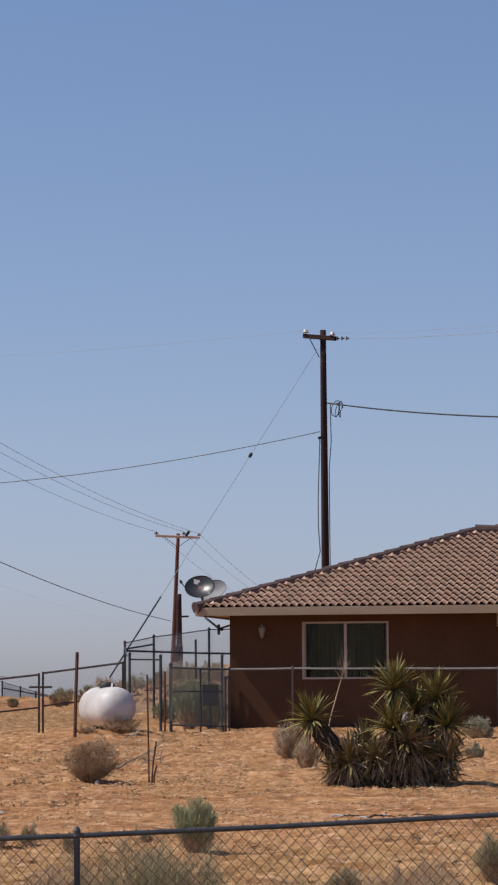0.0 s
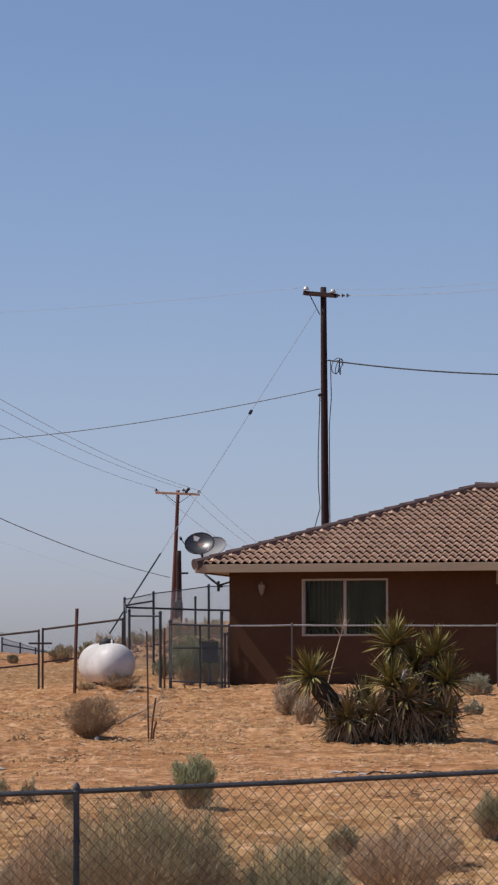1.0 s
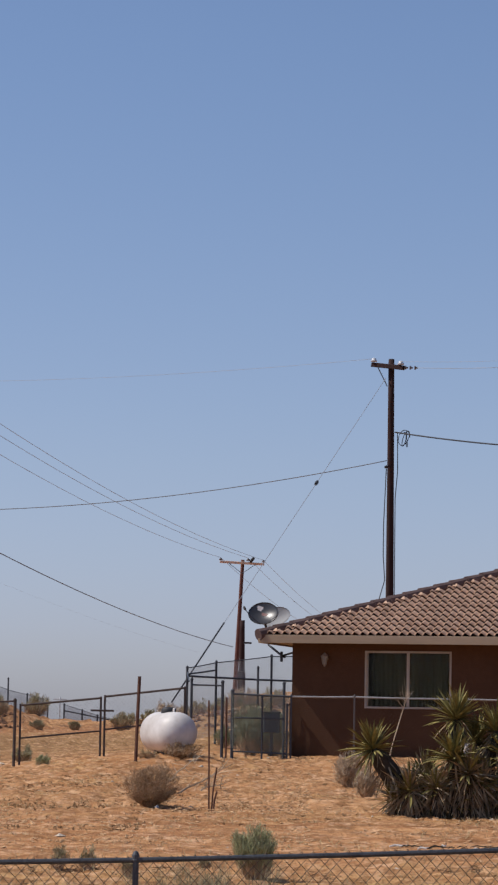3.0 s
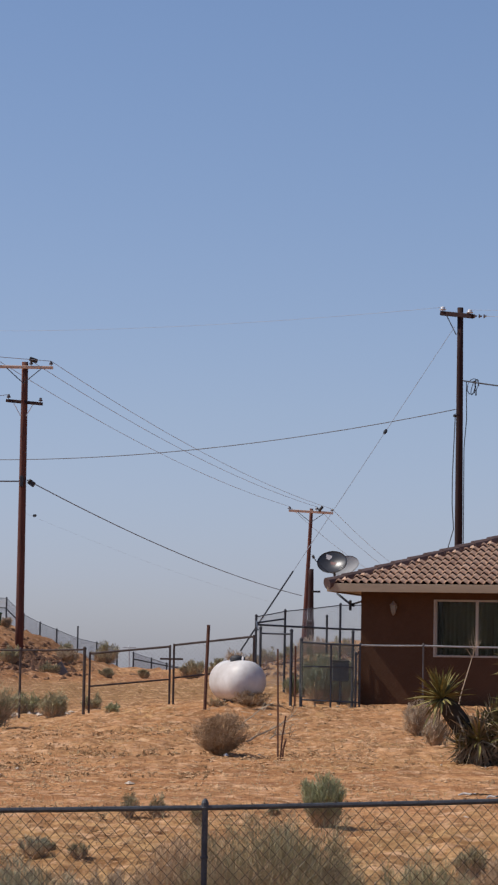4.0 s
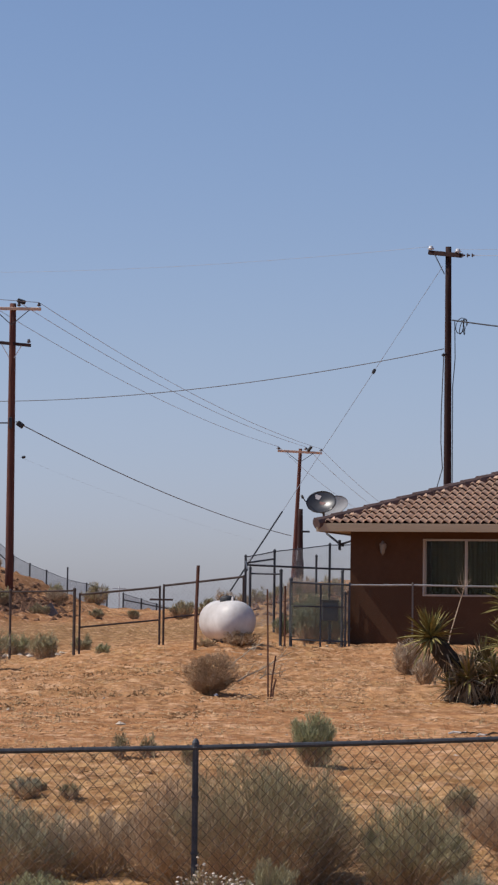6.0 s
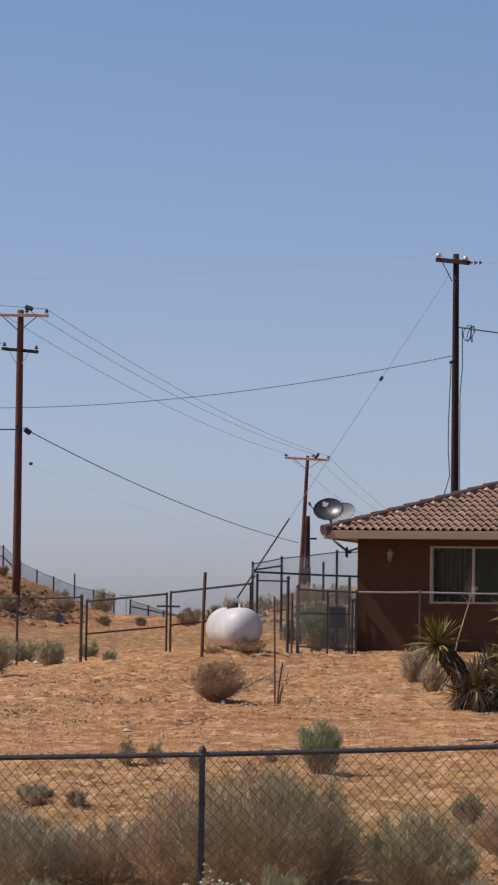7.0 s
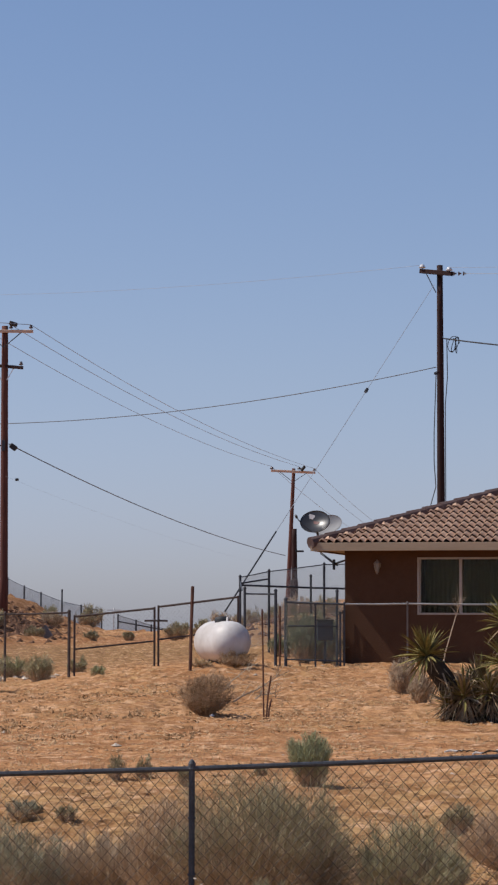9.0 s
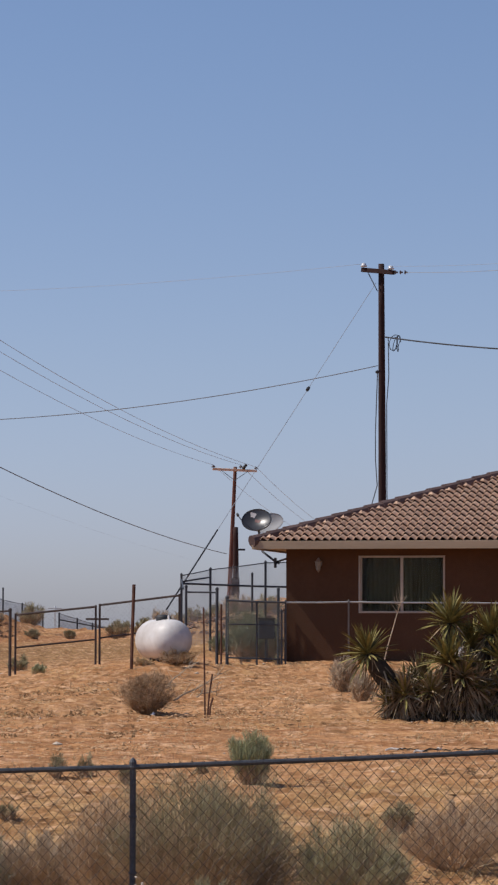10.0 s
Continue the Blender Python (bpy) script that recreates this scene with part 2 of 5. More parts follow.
    col = blend(speck.outputs[0], col, dark.outputs[0])
    rich = n.new("ShaderNodeHueSaturation")
    rich.inputs["Hue"].default_value, rich.inputs["Saturation"].default_value = 0.494, 1.05
    l.new(col, rich.inputs["Color"])
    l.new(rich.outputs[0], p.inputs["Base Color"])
    add = n.new("ShaderNodeMath")
    add.operation = "MULTIPLY_ADD"
    add.inputs[1].default_value = 0.35
    l.new(grit.outputs[0], add.inputs[0])
    l.new(fine.outputs[0], add.inputs[2])
    bp = n.new("ShaderNodeBump")
    bp.inputs["Strength"].default_value, bp.inputs["Distance"].default_value = 1.0, 0.07
    l.new(add.outputs[0], bp.inputs["Height"])
    l.new(bp.outputs[0], p.inputs["Normal"])
    return m


def glass_material():
    m = bpy.data.materials.new("window_glass")
    m.use_nodes = True
    p = m.node_tree.nodes["Principled BSDF"]
    p.inputs["Base Color"].default_value = (0.78, 0.80, 0.66, 1)
    p.inputs["Roughness"].default_value = 0.02
    p.inputs["Transmission Weight"].default_value = 1.0
    p.inputs["IOR"].default_value = 1.23
    return m


M_GROUND, M_GLASS = ground_material(), glass_material()


# ---------- building blocks ----------
class Geo:
    """Vertices and faces gathered for one mesh."""

    def __init__(self):
        self.v, self.f, self.count = [], [], 0

    def put(self, verts, faces):
        k = self.count
        self.v.extend(tuple(map(float, p)) for p in verts)
        self.f.extend(tuple(i + k for i in face) for face in faces)
        self.count += len(verts)

    def tube(self, pts, radius, sides=6, caps=True):
        pts = [Vector(p) for p in pts]
        rad = radius if isinstance(radius, (list, tuple)) else [radius] * len(pts)
        verts, faces = [], []
        for i, p in enumerate(pts):
            d = (pts[min(i + 1, len(pts) - 1)] - pts[max(i - 1, 0)]).normalized()
            a = d.cross(Vector((0, 0, 1)) if abs(d.z) < 0.9 else Vector((1, 0, 0))).normalized()
            b = d.cross(a)
            for k in range(sides):
                w = 2 * math.pi * k / sides
                verts.append(p + (a * math.cos(w) + b * math.sin(w)) * rad[i])
        for i in range(len(pts) - 1):
            for k in range(sides):
                j = (k + 1) % sides
                faces.append((i * sides + k, i * sides + j, (i + 1) * sides + j, (i + 1) * sides + k))
        if caps:
            faces.append(tuple(range(sides))[::-1])
            faces.append(tuple((len(pts) - 1) * sides + k for k in range(sides)))
        self.put(verts, faces)
        return self

    def box(self, lo, hi, chamfer=0.0, m=None):
        """A box from corner to corner, its long edges chamfered, moved by m."""
        lo, hi = Vector(lo), Vector(hi)
        c = min(chamfer, *((hi - lo) * 0.45))
        verts, faces = [], []
        if c <= 0:
            verts = [Vector((x, y, z)) for x in (lo.x, hi.x) for y in (lo.y, hi.y) for z in (lo.z, hi.z)]
            faces = [(0, 1, 3, 2), (4, 6, 7, 5), (0, 4, 5, 1), (2, 3, 7, 6), (0, 2, 6, 4), (1, 5, 7, 3)]
        else:
            bm = bmesh.new()
            bmesh.ops.create_cube(bm, size=1.0)
            for q in bm.verts:
                q.co = Vector([(lo[i] + hi[i]) / 2 + q.co[i] * (hi[i] - lo[i]) for i in range(3)])
            bmesh.ops.bevel(bm, geom=list(bm.edges), offset=c, segments=1, affect="EDGES")
            bm.verts.index_update()
            verts = [q.co.copy() for q in bm.verts]
            faces = [tuple(q.index for q in face.verts) for face in bm.faces]
            bm.free()
        if m is not None:
            verts = [m @ q for q in verts]
        self.put(verts, faces)
        return self

    def lathe(self, profile, sides=16, m=None):
        """Radii and heights turned about z."""
        verts, faces = [], []
        for r, z in profile:
            for k in range(sides):
                w = 2 * math.pi * k / sides
                verts.append(Vector((r * math.cos(w), r * math.sin(w), z)))
        for i in range(len(profile) - 1):
            for k in range(sides):
                j = (k + 1) % sides
                faces.append((i * sides + k, i * sides + j, (i + 1) * sides + j, (i + 1) * sides + k))
        if m is not None:
            verts = [m @ q for q in verts]
        self.put(verts, faces)
        return self

    def strip(self, pts, widths, side):
        """A thin blade along pts."""
        verts, faces = [], []
        for p, w in zip(pts, widths):
            verts += [p - side * w * 0.5, p + side * w * 0.5]
        for i in range(len(pts) - 1):
            faces.append((2 * i, 2 * i + 1, 2 * i + 3, 2 * i + 2))
        self.put(verts, faces)

    def mesh(self, name, material, smooth=False):
        me = bpy.data.meshes.new(name)
        me.from_pydata(self.v, [], self.f)
        me.materials.append(material)
        if smooth:
            me.polygons.foreach_set("use_smooth", [True] * len(me.polygons))
        me.update()
        return me


def part(name, geo, material, parent=None, label="", smooth=False, m=None):
    ob = new(name, geo.mesh(name, material, smooth) if isinstance(geo, Geo) else geo)
    if parent is not None:
        ob.parent = parent
    if m is not None:
        ob.matrix_basis = m
    if label:
        tagged(ob, label)
    return ob


def thing(name, at, label, category, group="", turn=0.0, kind=""):
    ob = new(name)
    ob.matrix_basis = pose(*at, 0, 0, turn)
    ob.empty_display_size = 0.2
    return tagged(ob, label, category, group, kind)


rnd = random.Random(7)


# ---------- ground ----------
PROFILE = [(-60, -0.8), (0, -0.85), (10, -1.3), (20, -1.45), (24, -1.12), (28, -0.78), (34, -0.67), (40, -0.57), (46, -0.39), (52, -0.19), (57, -0.03), (62, -0.03), (75, 0.05), (95, 0.18), (105, 0.28), (115, 0.38), (125, 0.2), (160, -1.2), (5000, -80)]


def ground_z(x, y):
    x, y = np.asarray(x, float), np.asarray(y, float)
    ys, zs = zip(*PROFILE)
    z = np.interp(y, ys, zs) * 0.5 + 0.25 * np.interp(y - 1.6, ys, zs) + 0.25 * np.interp(y + 1.6, ys, zs)
    s = np.clip((-3.2 - x) / 4.5, 0, 1)
    z = z - 0.34 * s * s * (3 - 2 * s) * np.exp(-((y - 58) / 13) ** 2)
    z = z + 0.045 * np.clip(x, -8, 8) * np.exp(-(np.maximum(y - 16, 0) / 10) ** 2)
    z = z + 2.05 / (1 + np.exp(np.clip((x + 13.25) / 1.0, -50, 50))) * np.exp(-((y - 112) / np.where(y < 112, 16.7, 30.0)) ** 2)
    z = z + 0.95 * np.exp(-((x + 1.6) / 3.0) ** 2 - ((y - 86) / 12) ** 2)
    z = z + 0.20 * np.exp(-((x + 2.7) / 1.2) ** 2 - ((y - 53.9) / 1.5) ** 2)
    z = z + 3.5 * np.exp(-((x + 1.5) / 6.0) ** 2 - ((y - 165) / 38) ** 2)
    return z


def spread(stops):
    """Grid lines: (from, to, step) stretches."""
    out = []
    for a, b, s in stops:
        out += list(np.arange(a, b, s))
    return np.array(out + [stops[-1][1]])


def build_ground():
    xs = spread([(-4000, -400, 600), (-400, -60, 40), (-60, -16, 2), (-16, -9, 0.3), (-9, 7, 0.09), (7, 14, 0.5), (14, 60, 3), (60, 400, 40), (400, 4000, 600)])
    ys = spread([(-400, -20, 60), (-20, 12, 2), (12, 18, 0.3), (18, 34, 0.09), (34, 62, 0.13), (62, 120, 0.4), (120, 260, 2.5), (260, 600, 20), (600, 4800, 300)])
    X, Y = np.meshgrid(xs, ys)
    Z = ground_z(X, Y)
    flat = Z.ravel()
    for i, (x, y) in enumerate(zip(X.ravel(), Y.ravel())):
        if -18 < x < 14 and 12 < y < 130:
            a = noise.noise(Vector((x * 0.5, y * 0.5, 1)))
            b = noise.noise(Vector((x * 2.1, y * 2.1, 5)))
            c = noise.noise(Vector((x * 3.6, y * 3.0, 9)))
            f = noise.noise(Vector((x * 7.5, y * 5.5, 21)))
            e = noise.noise(Vector((x * 0.35, y * 3.2, 17)))
            track = math.exp(-((y - 34) / 4.5) ** 2)
            flat[i] += 0.04 * a + 0.04 * b * (1 - 0.5 * track) + (0.055 * c + 0.045 * f) * (1 - 0.65 * track) + 0.022 * e * (0.4 + track)
            if x < -9 and y > 88:
                flat[i] += 0.14 * noise.noise(Vector((x * 0.9, y * 0.5, 3))) + 0.12 * b + 0.08 * c
    nx, ny = len(xs), len(ys)
    verts = np.column_stack([X.ravel(), Y.ravel(), flat])
    i = np.arange(nx * ny).reshape(ny, nx)
    faces = np.column_stack([i[:-1, :-1].ravel(), i[:-1, 1:].ravel(), i[1:, 1:].ravel(), i[1:, :-1].ravel()])
    me = bpy.data.meshes.new("ground")
    me.from_pydata(verts.tolist(), [], faces.tolist())
    me.materials.append(M_GROUND)
    me.polygons.foreach_set("use_smooth", [True] * len(me.polygons))
    ob = new("ground", me)
    tagged(ob, "sandy orange desert dirt with dry tufts and clods", "ground", kind="structure")


def gz(x, y):
    return float(ground_z(x, y))


build_ground()


# ---------- house ----------
HOUSE = Matrix.Translation((-0.43, 60.0, 0.0)) @ pose(0, 0, 0, 0, 0, -11)
LONG, DEEP, WALL_H, OVER = 15.0, 9.5, 2.48, 0.6
PITCH, EAVE_Z = 0.337, 2.53
RUN = 5.35


def wall_geo(length, height, thick, openings):
    """A wall along x from 0, outer face at y = 0, with openings (x0, x1, z0, z1), as one closed sheet."""
    us = sorted({0.0, length, *[o[0] for o in openings], *[o[1] for o in openings]})
    zs = sorted({-0.4, height, *[o[2] for o in openings], *[o[3] for o in openings]})
    nu, nz = len(us), len(zs)
    solid = {(i, k): not any(o[0] <= us[i] and us[i + 1] <= o[1] and o[2] <= zs[k] and zs[k + 1] <= o[3] for o in openings) for i in range(nu - 1) for k in range(nz - 1)}
    verts = [(x, y, z) for y in (0.0, thick) for x in us for z in zs]

    def at(i, k, back):
        return back * nu * nz + i * nz + k

    faces = []
    for (i, k), full in solid.items():
        if not full:
            continue
        faces.append((at(i, k, 0), at(i + 1, k, 0), at(i + 1, k + 1, 0), at(i, k + 1, 0)))
        faces.append((at(i, k, 1), at(i, k + 1, 1), at(i + 1, k + 1, 1), at(i + 1, k, 1)))
        for (di, dk), (p, q) in (((-1, 0), ((i, k), (i, k + 1))), ((1, 0), ((i + 1, k + 1), (i + 1, k))), ((0, -1), ((i + 1, k), (i, k))), ((0, 1), ((i, k + 1), (i + 1, k + 1)))):
            if not solid.get((i + di, k + dk), False):
                faces.append((at(*p, 0), at(*q, 0), at(*q, 1), at(*p, 1)))
    g = Geo()
    g.put(verts, faces)
    return g


def build_window(parent, x0, x1, z0, z1, curtain=True):
    win = new("window")
    win.parent = parent
    win.matrix_basis = pose(x0, 0, z0)
    tagged(win, "sliding window with pale vinyl frame")
    w, h = x1 - x0, z1 - z0
    t = 0.042
    g = Geo()
    g.box((0, -0.02, 0), (t, 0.08, h), 0.006).box((w - t, -0.02, 0), (w, 0.08, h), 0.006)
    g.box((t, -0.02, h - t), (w - t, 0.08, h), 0.006).box((t, -0.02, 0), (w - t, 0.08, t), 0.006)
    part("window_frame", g, M_FRAME, win)
    part("meeting_rail", Geo().box((w / 2 - 0.03, -0.005, t), (w / 2 + 0.03, 0.06, h - t), 0.006), M_FRAME, win)
    part("sash_stile", Geo().box((t, 0.01, t), (t + 0.03, 0.05, h - t), 0.004), M_FRAME, win)
    part("pane", Geo().box((t, 0.03, t), (w / 2 - 0.03, 0.036, h - t)), M_GLASS, win).visible_shadow = False
    part("pane", Geo().box((w / 2 + 0.03, 0.03, t), (w - t, 0.036, h - t)), M_GLASS, win).visible_shadow = False
    if curtain:
        for a, b in ((0.10, w * 0.62), (w * 0.60, w - 0.02)):
            g = Geo()
            k = 60
            vs, fs = [], []
            for i in range(k + 1):
                x = a + (b - a) * i / k
                y = 0.42 + 0.012 * math.sin(i * 1.15) + 0.012 * math.sin(i * 0.37)
                vs += [(x, y, -0.15), (x, y, h + 0.08)]
            for i in range(k):
                fs.append((2 * i, 2 * i + 2, 2 * i + 3, 2 * i + 1))
            g.put(vs, fs)
            part("curtain", g, M_CURTAIN, win, "grey-green pleated curtain", smooth=True)


def roof_z(v):
    """Height of the roof deck at v behind the front wall."""
    return EAVE_Z + PITCH * min(v + OVER, DEEP + OVER - v)


def tile_mesh(width, length):
    """One S-shaped tile, its tail at the origin, running up +y."""
    def barrel(s):
        w = s * 2 * math.pi - 0.6
        return 0.031 * (math.sin(w) + 0.22 * math.sin(2 * w))

    g = Geo()
    n = 10
    vs, fs = [], []
    for y, lift in ((0.0, 0.062), (length * 1.05, 0.0)):
        for i in range(n + 1):
            s = i / n
            vs.append((s * width * 1.02, y, barrel(s) + lift))
    for i in range(n + 1):
        s = i / n
        vs.append((s * width * 1.02, 0.0, barrel(s) + 0.040))
    for i in range(n):
        fs.append((i, i + 1, n + 1 + i + 1, n + 1 + i))
        fs.append((2 * (n + 1) + i, 2 * (n + 1) + i + 1, i + 1, i))
    g.put(vs, fs)
    return g


def build_house():
    house = new("house")
    house.matrix_basis = HOUSE
    tagged(house, "single-storey brown stucco house with hipped tile roof", "house")
    win1, win2 = (1.56, 3.40, 1.02, 2.23), (5.68, 6.55, 2.09, 2.41)
    part("wall", wall_geo(LONG, WALL_H, 0.2, [win1, win2]), M_STUCCO, house)
    part("wall", wall_geo(DEEP - 0.4, WALL_H, 0.2, []), M_STUCCO, house, m=pose(0, DEEP - 0.2, 0, 0, 0, -90))
    part("wall", wall_geo(DEEP - 0.4, WALL_H, 0.2, []), M_STUCCO, house, m=pose(LONG, 0.2, 0, 0, 0, 90))
    part("wall", wall_geo(LONG, WALL_H, 0.2, []), M_STUCCO, house, m=pose(LONG, DEEP, 0, 0, 0, 180))
    part("partition", wall_geo(LONG - 0.6, WALL_H - 0.05, 0.1, []), M_ROOM, house, m=pose(0.3, 4.2, 0))
    part("room_floor", Geo().box((0.21, 0.21, 0.02), (LONG - 0.21, DEEP - 0.21, 0.06)), M_ROOM, house)
    build_window(house, *win1)
    build_window(house, *win2, curtain=False)
    # roof deck with hips
    e, lo, hi = OVER, EAVE_Z - 0.03, EAVE_Z + PITCH * RUN - 0.03
    a, b, c, d = (-e, -e), (LONG + e, -e), (LONG + e, DEEP + e), (-e, DEEP + e)
    r1, r2 = (RUN - e, RUN - e), (LONG + e - RUN, RUN - e)
    g = Geo()
    g.put([(*a, lo), (*b, lo), (*c, lo), (*d, lo), (*r1, hi), (*r2, hi)], [(0, 1, 5, 4), (1, 2, 5), (2, 3, 4, 5), (3, 0, 4)])
    roof = part("roof", g, M_CAP, house, "brown concrete tile hip roof")
    part("soffit", Geo().box((-e + 0.03, -e + 0.03, lo - 0.11), (LONG + e - 0.03, DEEP + e - 0.03, lo - 0.08)), M_FASCIA, house)
    for p, q in ((a, b), (b, c), (c, d), (d, a)):
        m = Matrix.Translation((*p, 0)) @ Euler((0, 0, math.atan2(q[1] - p[1], q[0] - p[0]))).to_matrix().to_4x4()
        length = math.hypot(q[0] - p[0], q[1] - p[1])
        part("fascia", Geo().box((0.002, -0.02, lo - 0.142), (length - 0.002, 0.02, lo + 0.03), 0.004), M_FASCIA, house, m=m)
    # front wing
    w0, w1, out = 6.95, 13.0, 1.25
    part("wing_wall", wall_geo(out, WALL_H, 0.2, []), M_STUCCO, house, m=pose(w0, 0, 0, 0, 0, -90))
    part("wing_wall", wall_geo(w1 - w0, WALL_H, 0.2, []), M_STUCCO, house, m=pose(w0, -out, 0))
    part("wing_wall", wall_geo(out, WALL_H, 0.2, []), M_STUCCO, house, m=pose(w1, -out, 0, 0, 0, 90))
    half = (w1 - w0) / 2 + e
    wa, wb, mid = w0 - e, w1 + e, (w0 + w1) / 2
    back = half / 1.0 - out - e
    top = lo + PITCH * half
    g = Geo()
    g.put([(wa, -out - e, lo + 0.02), (wb, -out - e, lo + 0.02), (mid, -out - e + half, top + 0.02), (wb, 0.2, lo + 0.02), (mid, half - e + 0.3, top + 0.02), (wa, 0.2, lo + 0.02)], [(0, 1, 2), (1, 3, 4, 2), (5, 0, 2, 4)])
    part("wing_roof", g, M_TILE, house)
    part("fascia", Geo().box((wa, -out - e - 0.02, lo - 0.142), (wb, -out - e + 0.02, lo + 0.005), 0.004), M_FASCIA, house)
    part("fascia", Geo().box((wa - 0.02, -out - e + 0.02, lo - 0.142), (wa + 0.02, -e - 0.02, lo + 0.005), 0.004), M_FASCIA, house)
    part("soffit", Geo().box((wa + 0.03, -out - e + 0.03, lo - 0.11), (wb - 0.03, -e, lo - 0.08)), M_FASCIA, house)
    g = Geo()
    k = 9
    for i in range(k):
        p = Vector((wa, -out - e, lo + 0.05)).lerp(Vector((mid, -out - e + half, top + 0.05)), i / k)
        q = Vector((wa, -out - e, lo + 0.05)).lerp(Vector((mid, -out - e + half, top + 0.05)), (i + 1.1) / k)
        g.tube([p, q], [0.14, 0.11], 10)
    part("wing_hip_cap", g, M_TILE, house, smooth=False)
    # tiles of the four slopes; the front-left stretch as single pieces
    width, rows = 0.166, 16
    slope = math.hypot(1, PITCH)
    step = RUN / rows
    tm = tile_mesh(width, step * slope)
    shared = tm.mesh("roof_tile", M_TILE, True)
    tilt = math.degrees(math.atan(PITCH))
    singles = 0
    rest = Geo()

    def lay(origin, turn, length, rows, single):
        nonlocal singles
        base = Matrix.Translation(origin) @ pose(0, 0, 0, 0, 0, turn)
        for r in range(rows):
            inset = r * step
            start = math.ceil((inset + 0.03) / width) * width
            while start + width < length - inset - 0.03:
                m = base @ pose(start, r * step, PITCH * r * step + 0.03, tilt + rnd.uniform(-0.5, 0.5), rnd.uniform(-0.6, 0.6), 0)
                if single and singles < 300 and 4.9 < start < 7.3:
                    ob = new("roof_tile", shared)
                    ob.parent = roof
                    ob.matrix_basis = m
                    singles += 1
                else:
                    rest.put([m @ Vector(q) for q in tm.v], tm.f)
                start += width

    lay((-e, -e, lo), 0, LONG + 2 * e, rows, True)
    lay((-e, DEEP + e, lo), -90, DEEP + 2 * e, rows, False)
    lay((LONG + e, -e, lo), 90, DEEP + 2 * e, rows, False)
    lay((LONG + e, DEEP + e, lo), 180, LONG + 2 * e, rows, False)
    tagged(part("roof_tiles", rest, M_TILE, roof, smooth=True), kind="stuff")

    # hip and ridge caps
    def caps(p, q, n):
        p, q = Vector(p), Vector(q)
        d = (q - p) / n
        for i in range(n):
            g = Geo()
            s = p + d * i
            g.tube([s - d * 0.06, s + d * 1.0], [0.13, 0.102], 10)
            part("ridge_cap", g, M_CAP, roof)

    up = 0.03
    caps((*a, lo + up), (*r1, hi + up + 0.03), 18)
    caps((*b, lo + up), (*r2, hi + up + 0.03), 21)
    caps((*c, lo + up), (*r2, hi + up + 0.03), 21)
    caps((*d, lo + up), (*r1, hi + up + 0.03), 18)
    caps((*r1, hi + up + 0.05), (*r2, hi + up + 0.05), 12)
    # two louvred half-round vents on the front slope
    for u, v in ((5.75, 3.75), (6.32, 1.45)):
        vent = part("roof_vent", Geo().box((-0.5, -0.02, 0.0), (0.5, 0.9, 0.03), 0.01), M_VENT, house, "rust-brown louvred roof vent", m=pose(u, v, roof_z(v) + 0.05, tilt) @ Matrix.Diagonal((0.68, 0.68, 0.70, 1)))
        g = Geo()
        n = 14
        vs, fs = [], []
        for y, s in ((0.06, 1.0), (0.85, 0.45)):
            for i in range(n + 1):
                w = math.pi * i / n
                vs.append((-0.46 * s * math.cos(w), y, 0.03 + 0.34 * s * math.sin(w)))
        for i in range(n):
            fs.append((i, i + 1, n + 2 + i, n + 1 + i))
        g.put(vs, fs)
        part("hood", g, M_VENT, vent, smooth=True)
        # flat black sheet in place of the shade behind the louvres
        g = Geo()
        g.put([(-0.44 * math.cos(math.pi * i / n), 0.16, 0.03 + 0.31 * math.sin(math.pi * i / n)) for i in range(n + 1)], [tuple(range(n + 1))])
        part("vent_shade_sheet", g, M_BLACK, vent)
        for k in range(4):
            z = 0.05 + k * 0.078
            half_w = 0.45 * math.sqrt(max(0.02, 1 - ((z - 0.02) / 0.34) ** 2))
            part("louvre", Geo().box((-half_w, 0.05, z), (half_w, 0.12, z + 0.022), 0.004), M_VENT, vent)
    return house


build_house()


def build_wall_lamp():
    lamp = new("wall_lamp")
    lamp.matrix_basis = HOUSE @ pose(0.72, 0, 2.04)
    tagged(lamp, "pale metal coach lantern fixed to the stucco wall", "wall lamp")
    part("backplate", Geo().lathe([(0.0, -0.022), (0.055, -0.02), (0.06, 0.0), (0.0, 0.001)], 14, pose(0, -0.002, 0.02, 90)), M_LAMP, lamp)
    part("arm", Geo().tube([(0, -0.01, 0.05), (0, -0.07, 0.11), (0, -0.12, 0.13), (0, -0.13, 0.10)], 0.012, 6), M_LAMP, lamp)
    part("cap", Geo().lathe([(0.0, 0.15), (0.02, 0.13), (0.045, 0.10), (0.085, 0.06), (0.08, 0.05), (0.0, 0.05)], 8, pose(0, -0.13, 0)), M_LAMP, lamp)
    part("lantern_glass", Geo().lathe([(0.07, 0.05), (0.066, 0.0), (0.045, -0.10), (0.0, -0.10)], 8, pose(0, -0.13, 0)), M_LAMPGLASS, lamp)
    part("finial", Geo().lathe([(0.05, -0.10), (0.035, -0.125), (0.015, -0.15), (0.0, -0.17)], 8, pose(0, -0.13, 0)), M_LAMP, lamp)


